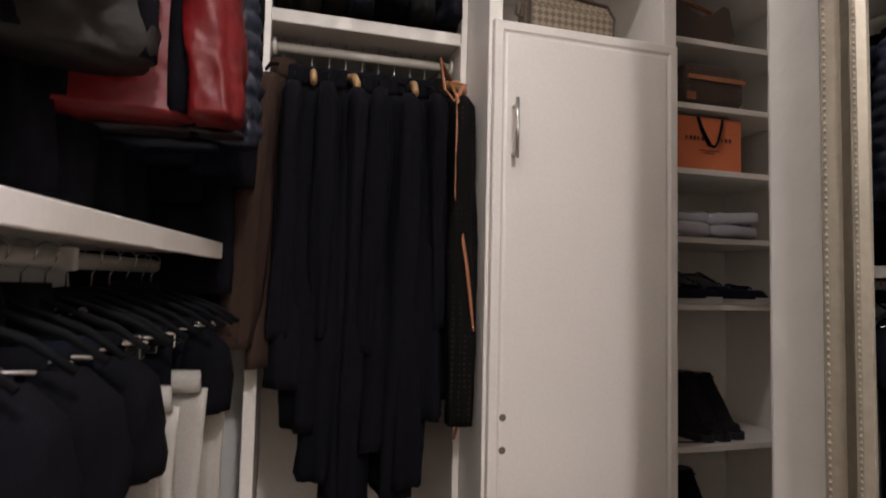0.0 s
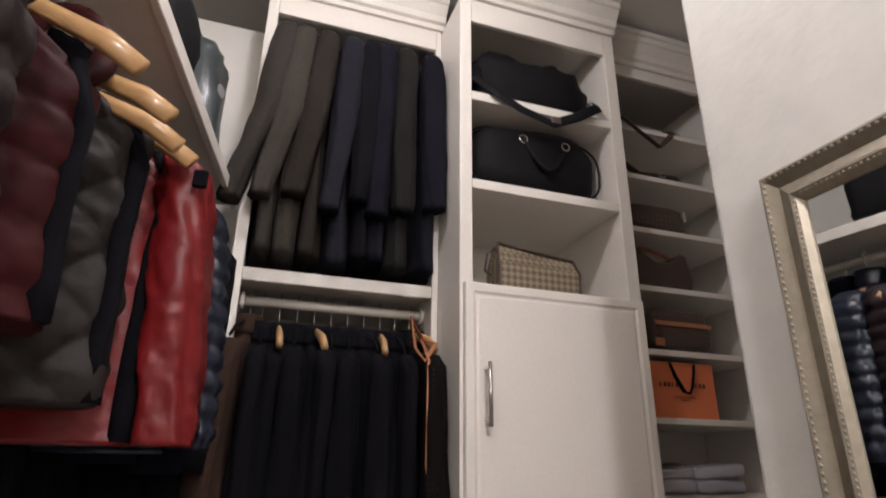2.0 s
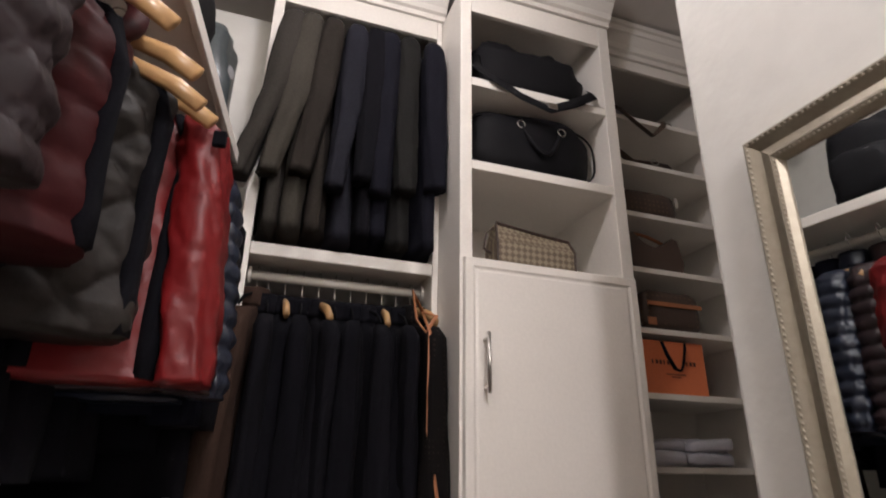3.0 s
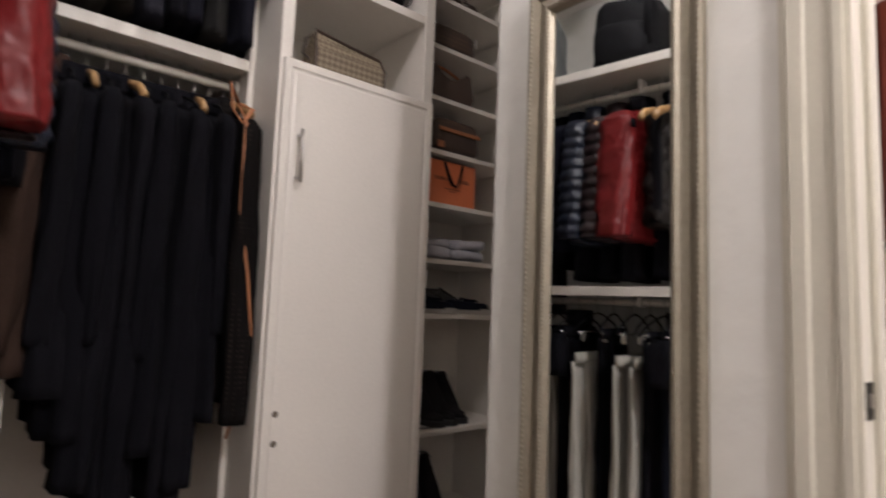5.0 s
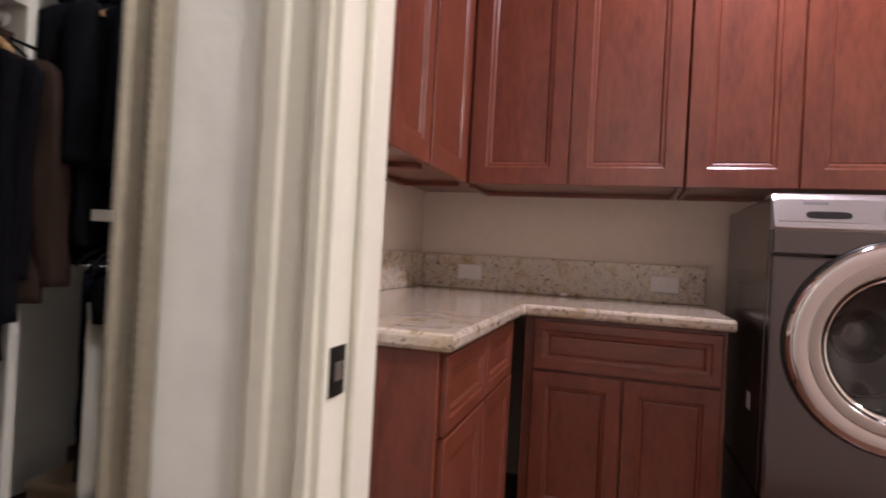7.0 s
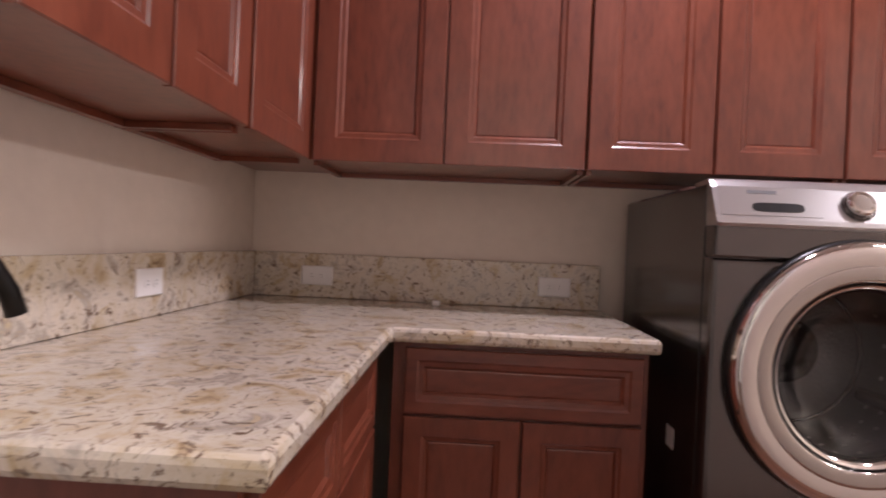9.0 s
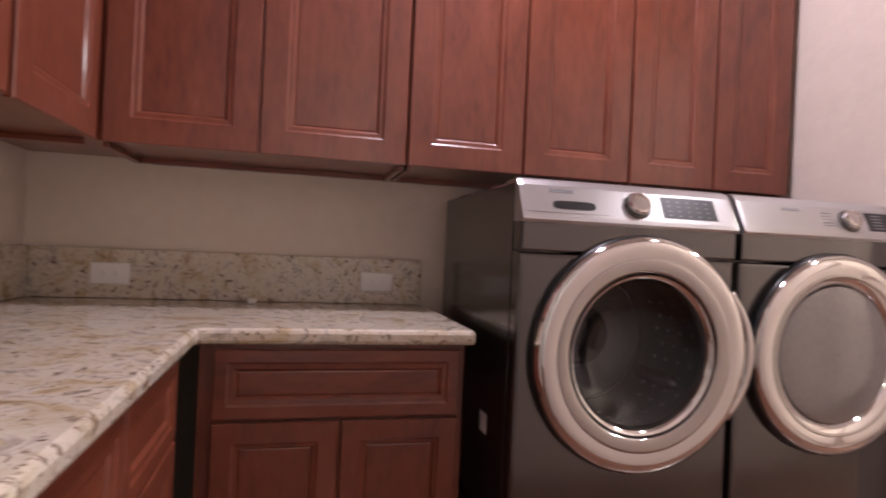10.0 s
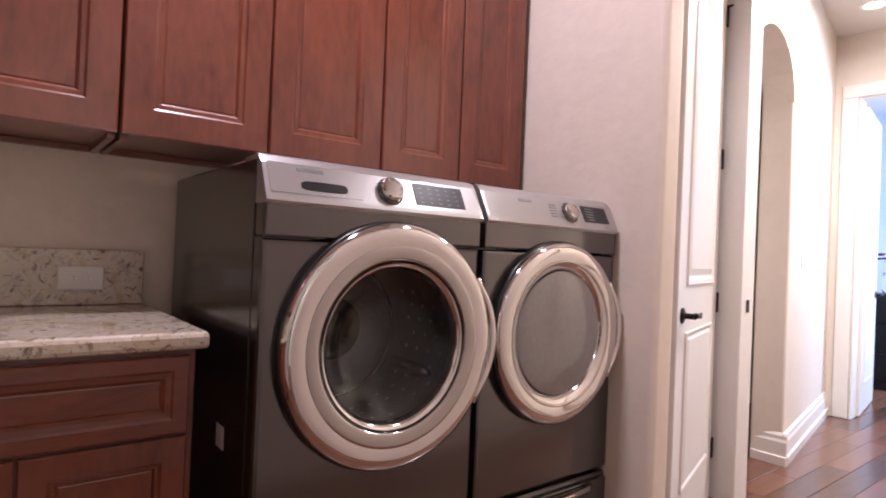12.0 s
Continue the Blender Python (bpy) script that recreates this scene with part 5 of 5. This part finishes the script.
# ---- bags ----
def soft(at, size, px=0.5, pz=0.5, seed=1, wob=0.006, seg=28, rows=18, taper=0.0):
    """A soft rounded block standing on at."""
    b = bmesh.new()
    rings = []
    w, d, h = size
    for i in range(rows + 1):
        t = -math.pi / 2 + math.pi * i / rows
        z = sgn(math.sin(t), pz)
        r = max(0.02, abs(math.cos(t)) ** pz)
        k = 1 - taper * (z + 1) / 2
        ring = []
        for j in range(seg):
            a = 2 * math.pi * j / seg
            p = Vector((w / 2 * k * r * sgn(math.cos(a), px), d / 2 * k * r * sgn(math.sin(a), px), h / 2 * (z + 1)))
            n = wob * noise.noise(p * 14 + Vector((seed, seed, 0)))
            p += Vector((p.x, p.y, 0)).normalized() * n + Vector((0, 0, n * (1 if i > 2 else 0)))
            ring.append(b.verts.new(Vector(at) + p))
        rings.append(ring)
    bridge(b, rings)
    return b


M_BLEATH = cloth("black_leather", (0.007, 0.0067, 0.008), 0.62, amount=0.2, grain=180, relief=0.35)
M_NYLON = cloth("black_nylon", (0.008, 0.0077, 0.009), 0.7, amount=0.2, grain=200, relief=0.3)


def arc(a, b, rise, n=12, lean=(0, 0, 0)):
    a, b = Vector(a), Vector(b)
    return [a.lerp(b, k / n) + (Vector((0, 0, rise)) + Vector(lean)) * math.sin(math.pi * k / n) for k in range(n + 1)]


duffel = thing("duffel_bag", (1.40, 2.72, 2.636), "black nylon duffel bag with its strap hanging over the shelf", "bag")
part("body", soft((1.40, 2.72, 2.636), (0.54, 0.40, 0.27), 0.55, 0.55, 3, 0.03), M_NYLON, duffel, "", True)
part("strap", tube([(1.16, 2.56, 2.80), (1.14, 2.50, 2.70), (1.20, 2.462, 2.63), (1.30, 2.452, 2.57), (1.42, 2.448, 2.535), (1.52, 2.452, 2.585), (1.63, 2.462, 2.66), (1.66, 2.52, 2.72)], 0.022, seg=8, flat=(1, 0.15)), M_NYLON, duffel, "wide black webbing strap", True)
part("buckle", box(1.41, 1.45, 2.438, 2.446, 2.535, 2.56, 0.002), M_WIRE, duffel)
for x in (1.17, 1.62):
    part("end_panel", turned([(0.11, 0), (0.115, 0.012), (0.10, 0.02)], (x, 2.68, 2.775), (1 if x > 1.4 else -1, -0.3, 0), seg=24), M_BLEATH, duffel, "", True)

boston = thing("boston_bag", (1.40, 2.72, 2.281), "black grained leather weekend bag with rolled handles", "bag")
part("body", soft((1.40, 2.72, 2.281), (0.565, 0.40, 0.30), 0.55, 0.55, 9, 0.012), M_BLEATH, boston, "", True)
for s in (-1, 1):
    part("handle", tube(arc((1.335, 2.72 - 0.19 * s, 2.505), (1.51, 2.72 - 0.19 * s, 2.495), -0.13 if s > 0 else 0.05, 14, (0, -0.03 * s, 0)), 0.009, seg=10), M_BLEATH, boston, "rolled leather handle", True)
for x in (1.335, 1.51):
    part("handle_ring", tube([(x + 0.016 * math.cos(a), 2.52, 2.495 + 0.016 * math.sin(a)) for a in [k * 0.524 for k in range(12)]], 0.003, seg=6, closed=True), M_WIRE, boston, "", True)
part("piping", tube([(1.40 + 0.275 * sgn(math.cos(a), 0.6), 2.56, 2.42 + 0.13 * sgn(math.sin(a), 0.6)) for a in [k * 0.1745 for k in range(36)]], 0.004, seg=6, closed=True), M_BLEATH, boston, "", True)


def checker():
    m = mat("check_canvas", (0.3, 0.25, 0.18), 0.5)
    bs = m.node_tree.nodes["Principled BSDF"]
    v = coords(m)
    r = node(m, "ShaderNodeMapping")
    r.inputs["Rotation"].default_value = (0, radians(45), 0)
    link(m, v, r.inputs["Vector"])
    c = node(m, "ShaderNodeTexChecker", Scale=60.0)
    c.inputs["Color1"].default_value = (0.26, 0.215, 0.15, 1)
    c.inputs["Color2"].default_value = (0.13, 0.098, 0.066, 1)
    link(m, r.outputs["Vector"], c.inputs["Vector"])
    link(m, c.outputs["Color"], bs.inputs["Base Color"])
    return m


pouch = thing("toiletry_pouch", (1.40, 2.60, 1.901), "beige checked canvas pouch with dark edging", "bag")
bm = bmesh.new()
PX0, PX1, PY0, PY1 = 1.225, 1.535, 2.53, 2.63
r0 = [bm.verts.new(p) for p in ((PX0, PY0, 1.901), (PX1, PY0, 1.901), (PX1, PY1, 1.901), (PX0, PY1, 1.901))]
r1 = [bm.verts.new(p) for p in ((PX0, PY0 - 0.004, 2.0), (PX1, PY0 - 0.004, 1.99), (PX1, PY1, 1.99), (PX0, PY1, 2.0))]
r2 = [bm.verts.new(p) for p in ((PX0 + 0.012, PY0 + 0.03, 2.082), (PX1 - 0.006, PY0 + 0.03, 2.048), (PX1 - 0.006, PY1 - 0.03, 2.048), (PX0 + 0.012, PY1 - 0.03, 2.082))]
bridge(bm, [r0, r1, r2])
part("body", bm, checker(), pouch)
M_EDGE = cloth("dark_brown_leather", (0.045, 0.028, 0.020), 0.5)
part("zip_edge", tube([(PX0 + 0.012, PY0 + 0.028, 2.084), (0.5 * (PX0 + PX1), PY0 + 0.026, 2.064), (PX1 - 0.006, PY0 + 0.028, 2.05)], 0.006, seg=8), M_EDGE, pouch)
for x, z in ((PX0 + 0.002, 2.08), (PX1 - 0.002, 2.05)):
    part("side_edge", tube([(x, PY0 - 0.003, 1.903), (x, PY0 - 0.006, 1.995), (x + (0.01 if x < 1.4 else -0.004), PY0 + 0.028, z)], 0.005, seg=8), M_EDGE, pouch)
part("wrist_strap", tube([(PX0 + 0.012, PY0 + 0.04, 2.07), (PX0 - 0.025, PY0 + 0.03, 2.04), (PX0 - 0.035, PY0 + 0.03, 1.98), (PX0 - 0.012, PY0 + 0.02, 1.96)], 0.006, seg=8, flat=(1, 0.5)), M_EDGE, pouch)

YT = 2.70
# belt loops draped over two shelves
for z, pts, label in ((2.731, [(1.80, 2.72, 2.77), (1.83, 2.64, 2.80), (1.87, 2.602, 2.745), (1.94, 2.597, 2.69), (2.02, 2.597, 2.64), (2.08, 2.60, 2.70), (2.10, 2.62, 2.745), (2.16, 2.66, 2.755), (2.14, 2.72, 2.76), (1.98, 2.75, 2.75)], "brown leather strap draped over a shelf edge"),
                      (2.501, [(1.80, 2.70, 2.515), (1.86, 2.64, 2.56), (1.94, 2.66, 2.53), (2.04, 2.64, 2.525), (2.12, 2.66, 2.54), (2.22, 2.70, 2.52)], "folded brown leather belts lying on a shelf")):
    st = thing("belt", (1.95, 2.66, z), label, "belt")
    part("strap", tube(pts, 0.017, seg=8, flat=(1, 0.2)), M_MONO, st, "", True)
    part("buckle", tube([(pts[-3][0] + 0.02 * math.cos(a), pts[-3][1] - 0.012, pts[-3][2] + 0.012 * math.sin(a) + 0.004) for a in [k * 0.785 for k in range(8)]], 0.003, seg=6, closed=True), M_WIRE, st)
    part("second_strap", tube([(p[0] + 0.03, p[1] + 0.05, max(z + 0.012, p[2] - 0.01)) for p in pts if p[2] > z], 0.015, seg=8, flat=(1, 0.3)), M_EDGE, st, "", True)
case = thing("cosmetic_case", (1.99, YT, 2.263), "dark brown leather cosmetic case with a zip pull", "bag")
part("body", soft((1.99, YT, 2.263), (0.31, 0.16, 0.125), 0.5, 0.45, 4, 0.006, taper=0.12), M_MONO, case, "", True)
part("zip", tube(arc((1.86, YT - 0.055, 2.37), (2.12, YT - 0.055, 2.36), 0.012), 0.004, seg=6), M_EDGE, case)
part("zip_pull", box(2.10, 2.118, YT - 0.088, YT - 0.082, 2.315, 2.36, 0.002), M_WIRE, case)
shoulder = thing("shoulder_bag", (1.98, YT, 2.021), "dark brown canvas shoulder bag with a curved top", "bag")
bm = bmesh.new()
rings = []
for yy, s in ((YT + 0.05, 0.9), (YT + 0.03, 1.0), (YT - 0.05, 1.0), (YT - 0.065, 0.92)):
    prof = [(-0.14, 0), (0.14, 0), (0.155, 0.05), (0.13, 0.15), (0.10, 0.158), (0.05, 0.118), (0, 0.105), (-0.05, 0.118), (-0.11, 0.16), (-0.14, 0.15), (-0.155, 0.05)]
    rings.append([bm.verts.new((1.985 + p * s, yy, 2.021 + q * (0.9 + 0.1 * s))) for p, q in prof])
bridge(bm, rings)
part("body", bm, M_MONO, shoulder, "", False)
part("strap", tube(arc((1.86, YT, 2.17), (2.10, YT, 2.17), 0.05, 12, (0, 0.03, 0)), 0.008, seg=8), M_TANL, shoulder, "", True)
part("tan_side", soft((1.84, YT + 0.02, 2.021), (0.07, 0.10, 0.13), 0.6, 0.6, 2, 0.004), M_TANL, shoulder, "", True)
boxbag = thing("camera_bag", (2.03, YT, 1.776), "brown monogram box bag with a tan band", "bag")
part("body", soft((2.03, YT, 1.776), (0.29, 0.17, 0.165), 0.35, 0.35, 6, 0.003, taper=0.06), M_MONO, boxbag, "", True)
part("band", box(1.90, 2.16, YT - 0.089, YT - 0.083, 1.868, 1.886, 0.002), M_TANL, boxbag, "tan leather band")
part("corner", box(1.895, 1.935, YT - 0.088, YT - 0.083, 1.79, 1.82, 0.002), M_TANL, boxbag)
part("strap", tube([(1.88, YT, 1.86), (1.85, YT - 0.04, 1.80), (1.83, YT - 0.05, 1.785), (1.80, YT - 0.02, 1.784)], 0.009, seg=8, flat=(1, 0.5)), M_EDGE, boxbag, "", True)

M_ORANGE = varied("orange_card", (0.72, 0.20, 0.075), 0.6, amount=0.05, grain=90, relief=0.1)
M_INK = mat("brown_ink", (0.10, 0.03, 0.02), 0.6)
pb = thing("paper_bag", (2.0, 2.70, 1.533), "orange paper gift bag with a dark ribbon handle", "bag")
bm = bmesh.new()
a0, a1, b0, b1, zt = 1.865, 2.155, 2.635, 2.76, 1.735
r = []
for s, z in ((0.0, 1.533), (0.004, 1.63), (0.0, zt), (-0.003, zt), (-0.003, 1.536)):
    r.append([bm.verts.new(p) for p in ((a0 - s, b0 + abs(s), z), (a1 + s, b0 + abs(s), z), (a1 + s, b1, z), (0.5 * (a0 + a1), b1, z), (a0 - s, b1, z), (a0 - s + (0.008 if s else 0), 0.5 * (b0 + b1), z))])
bridge(bm, r)
bag = part("bag", bm, M_ORANGE, pb)
for y in (2.632,):
    part("ribbon", tube([(1.955, y, 1.732), (1.975, y - 0.004, 1.68), (2.005, y - 0.006, 1.628), (2.03, y - 0.006, 1.622), (2.045, y - 0.006, 1.65), (2.06, y - 0.004, 1.70), (2.066, y, 1.732)], 0.011, seg=8, flat=(1, 0.18)), M_INDIGO, pb, "dark blue ribbon handle", True)
for i in range(12):
    if i in (6, 7):
        continue
    u = 1.905 + i * 0.0175
    part("mark_bar", box(u, u + (0.0105 if i % 3 else 0.006), 2.6325, 2.6338, 1.645, 1.660), M_INK, bag)
part("mark_bar", box(1.965, 2.055, 2.6325, 2.6338, 1.607, 1.610), M_INK, bag)
part("mark_bar", box(1.99, 2.03, 2.6325, 2.6338, 1.597, 1.600), M_INK, bag)

M_FILM = mat("clear_wrap", (0.75, 0.74, 0.80), 0.12)
M_FILM.node_tree.nodes["Principled BSDF"].inputs["Transmission Weight"].default_value = 0.55
M_WCLOTH = cloth("white_cloth", (0.75, 0.73, 0.77), 0.8, amount=0.08)
M_BCLOTH = cloth("pale_blue_cloth", (0.22, 0.24, 0.34), 0.8, amount=0.1)
for i, (x, y, w, h, z, mm) in enumerate(((1.88, 2.68, 0.20, 0.05, 1.281, M_WCLOTH), (1.89, 2.69, 0.17, 0.035, 1.325, M_WCLOTH), (2.10, 2.70, 0.22, 0.05, 1.281, M_BCLOTH), (2.10, 2.70, 0.20, 0.045, 1.328, M_WCLOTH))):
    p = thing("wrapped_shirt", (x, y, z), "folded shirt in clear plastic wrap", "shirt", "wrapped shirts")
    part("shirt", soft((x, y, z), (w * 0.9, 0.20, h), 0.3, 0.5, i, 0.004), mm, p, "", True)
    part("wrap", soft((x, y, z), (w, 0.22, h + 0.006), 0.3, 0.45, i + 9, 0.012), M_FILM, p, "crinkled clear plastic", True)


# ---- shoes ----
def shoe(m, label, upper, sole, high=0.0, length=0.28, laces=None, group="shoes on the shelves"):
    """A shoe with its heel at the origin, pointing along +x."""
    s = thing("shoe", (0, 0, 0), label, "shoe", group)
    b = bmesh.new()
    rings = []
    n = 14
    for i in range(n + 1):
        t = i / n
        x = length * t
        w = 0.036 + 0.014 * math.sin(math.pi * min(1, t * 1.1)) - (0.03 * max(0, t - 0.86) / 0.14)
        top = 0.028 + (0.055 + high) * (1 if t < 0.28 else max(0.0, 1 - (t - 0.28) / 0.42) ** 0.9) + 0.026 * (1 if t < 0.9 else (1 - t) / 0.1 * 0.8 + 0.2)
        ring = []
        for k in range(14):
            a = math.pi * k / 13
            ring.append(b.verts.new((x + (0.012 * math.sin(a) if t == 0 else 0), max(0.012, w) * sgn(math.cos(a), 0.7), 0.02 + (top - 0.02) * max(0.0, math.sin(a)) ** 0.55)))
        rings.append(ring)
    for r0, r1 in zip(rings, rings[1:]):
        for k in range(13):
            b.faces.new((r0[k], r0[k + 1], r1[k + 1], r1[k]))
    b.faces.new(rings[0])
    b.faces.new(rings[-1])
    part("upper", b, upper, s, "", True, True)
    b = bmesh.new()
    out = []
    for k in range(28):
        a = 2 * math.pi * k / 28
        out.append((length * 0.5 + length * 0.53 * sgn(math.cos(a), 0.8), (0.046 + 0.006 * math.cos(a)) * sgn(math.sin(a), 0.7)))
    bridge(b, [[b.verts.new((x, y, z)) for x, y in out] for z in (0.001, 0.026)])
    part("sole", b, sole, s, "", False, True)
    part("collar_opening", turned([(0.034, 0), (0.036, 0.008), (0.026, 0.006)], (0.05, 0, 0.105 + high), (0, 0, 1), seg=18), M_BLACK, s, "", True, True)
    part("tongue", tube([(0.085, 0, 0.115 + high), (0.12, 0, 0.095 + high * 0.7), (0.16, 0, 0.072 + high * 0.2)], 0.022, seg=8, flat=(1, 0.35)), upper, s, "", True, True)
    for k in range(4):
        x = 0.10 + 0.022 * k
        z = 0.108 + high * (1 - k * 0.25) - 0.011 * k
        part("lace", tube([(x, -0.024, z - 0.006), (x + 0.004, 0, z + 0.004), (x, 0.024, z - 0.006)], 0.003, seg=6), laces or upper, s, "", True, True)
    s.matrix_basis = m
    return s


M_SUEDE = cloth("black_suede", (0.018, 0.017, 0.018), 0.85)
M_SOLEW = varied("pale_rubber", (0.42, 0.40, 0.36), 0.6, amount=0.15)
M_SOLEB = varied("black_rubber", (0.015, 0.015, 0.016), 0.6, amount=0.15)
M_CAMO = varied("grey_black_mesh", (0.06, 0.06, 0.058), 0.7, amount=0.8, scale=22, grain=120)
M_TAN = cloth("tan_suede", (0.22, 0.13, 0.08), 0.85)
shoe(turned_m(1.83, 2.72, 1.0365, -12), "black and grey trainer with a pale sole", M_CAMO, M_SOLEW, 0.0, 0.27, M_BLACKC)
shoe(turned_m(1.96, 2.76, 1.0365, -14), "black and grey trainer with a pale sole", M_CAMO, M_SOLEW, 0.0, 0.27, M_BLACKC)
shoe(turned_m(1.80, 2.655, 1.0365, -4), "dark blue flat shoe with a pale sole", M_INDIGO, M_SOLEW, -0.045, 0.25, M_BLACKC)
shoe(turned_m(2.02, 2.655, 1.0365, -4), "dark blue flat shoe with a pale sole", M_INDIGO, M_SOLEW, -0.045, 0.25, M_BLACKC)
shoe(turned_m(1.99, 2.93, 0.5305, -86), "black suede high-top trainer", M_SUEDE, M_SOLEB, 0.11, 0.29)
shoe(turned_m(2.09, 2.93, 0.5305, -92), "black suede high-top trainer", M_SUEDE, M_SOLEB, 0.11, 0.29)
shoe(turned_m(2.19, 2.94, 0.5305, -98), "black suede high-top trainer", M_SUEDE, M_SOLEB, 0.10, 0.29)
shoe(turned_m(1.84, 2.90, 0.5305, -95), "tan suede low shoe with loose laces", M_TAN, M_SOLEB, -0.03, 0.26, M_EDGE)
lc = thing("loose_lace", (1.95, 2.66, 0.532), "thin dark shoelace trailing over the shelf", "lace")
part("lace", tube([(1.79, 2.70, 0.56), (1.86, 2.66, 0.536), (1.97, 2.64, 0.536), (2.02, 2.66, 0.536), (1.96, 2.69, 0.536)], 0.003, seg=6), M_EDGE, lc)
shoe(turned_m(1.85, 2.92, 0.1005, -88), "black leather boot on the bottom shelf", M_SUEDE, M_SOLEB, 0.16, 0.29)
shoe(turned_m(1.97, 2.93, 0.1005, -92), "black leather boot on the bottom shelf", M_SUEDE, M_SOLEB, 0.18, 0.29)
shoe(turned_m(2.09, 2.93, 0.1005, -95), "black leather boot on the bottom shelf", M_SUEDE, M_SOLEB, 0.15, 0.29)

before = set(bpy.data.objects)
# bags on the top shelf of the left wall
M_VINYL = cloth("grey_vinyl", (0.045, 0.055, 0.060), 0.28, amount=0.2, relief=0.3)
gb = thing("garment_bag", (-0.05, 2.66, 2.182), "grey-blue glossy vinyl bag standing on the top shelf", "bag")
part("body", soft((-0.04, 2.62, 2.182), (0.40, 0.24, 0.50), 0.45, 0.4, 12, 0.03, taper=0.2), M_VINYL, gb, "", True)
part("printed_mark", turned([(0.022, 0), (0.022, 0.002)], (0.142, 2.56, 2.476), (1, -0.3, 0), seg=14), M_LEGEND, gb, "pale round print")
part("handle", tube(arc((-0.10, 2.56, 2.656), (0.06, 2.56, 2.656), 0.09), 0.009, seg=8), M_NYLON, gb, "", True)
for i, y in enumerate((1.55, 2.08)):
    bp = thing("backpack", (-0.05, y, 2.182), "black nylon backpack lying on the top shelf", "bag", "backpacks on the top shelf")
    part("body", soft((-0.06, y, 2.182), (0.42, 0.34, 0.42 - 0.05 * i), 0.5, 0.45, 31 + i, 0.03, taper=0.12), M_NYLON, bp, "", True)
    part("pocket", soft((0.10, y, 2.2), (0.16, 0.26, 0.20), 0.5, 0.45, 41 + i, 0.02), M_NYLON, bp, "", True)
    part("strap", tube(arc((0.05, y - 0.12, 2.556), (0.12, y - 0.13, 2.276), 0.04, 10, (0.09, -0.03, 0)), 0.02, seg=8, flat=(1, 0.25)), M_NYLON, bp, "", True)

set_askew(before)

# tap
tap = thing("tap", (2.25, 1.50, CT), "dark curved kitchen tap on the granite", "tap")
part("spout", tube([(2.12, 1.47, 1.10), (2.17, 1.46, 1.11), (2.215, 1.44, 1.09), (2.235, 1.43, 1.05), (2.245, 1.425, 1.015)], [0.014, 0.014, 0.014, 0.015, 0.016], seg=12), M_BLACKMETAL, tap, "", True)
part("stem", tube([(2.12, 1.47, CT + 0.001), (2.12, 1.47, 1.10)], 0.015, seg=12), M_BLACKMETAL, tap, "", True)
part("base_ring", turned([(0.026, 0), (0.026, 0.01), (0.018, 0.014)], (2.12, 1.47, CT + 0.001), (0, 0, 1), seg=20), M_BLACKMETAL, tap)
tag = thing("paper_tag", (2.10, 1.56, 1.36), "small red tag hanging under the wall cabinet", "tag")
part("tag", box(2.10, 2.14, 1.55, 1.552, 1.235, 1.262, 0.0005), mat("red_tag", (0.55, 0.06, 0.05), 0.6), tag)
part("string", tube([(2.105, 1.551, 1.26), (2.10, 1.551, 1.376)], 0.0012, seg=6), M_WIRE, tag)
crumb = thing("cable_clip", (3.62, 0.86, CT), "small white plastic clip lying on the granite", "clip")
part("clip", box(3.60, 3.64, 0.845, 0.875, CT + 0.0008, CT + 0.018, 0.005), M_OUTLET, crumb)

# ---- floor planks ----
pl = new("floor_planks")
tagged(pl, "dark brown hardwood plank flooring", "floor", "", "structure")
meshes = {}
rng = random.Random(3)


def plank(x, y, w, ln):
    key = round(ln, 2)
    if key not in meshes:
        b = box(0.0012, w - 0.0012, 0.0012, ln - 0.0012, -0.012, -0.0005, 0.0012, seg=1)
        me = bpy.data.meshes.new("plank")
        bmesh.ops.recalc_face_normals(b, faces=b.faces)
        b.to_mesh(me)
        b.free()
        me.materials.append(M_PLANK)
        meshes[key] = me
    o = new("plank", meshes[key])
    o.location = (x, y, 0)
    o.parent = pl


def lay(x0, x1, y0, y1, w=0.13):
    x = x0
    while x < x1:
        y = y0
        while y < y1:
            ln = min(rng.choice((0.8, 1.0, 1.2)), y1 - y)
            if ln > 0.15:
                plank(x, y, w, ln)
            y += ln
        x += w


lay(2.0, 3.6, -7.4, -2.4)
lay(-0.75, 1.36, 0.6, 2.9, 0.16)
lay(1.53, 2.9, -2.4, 1.0)
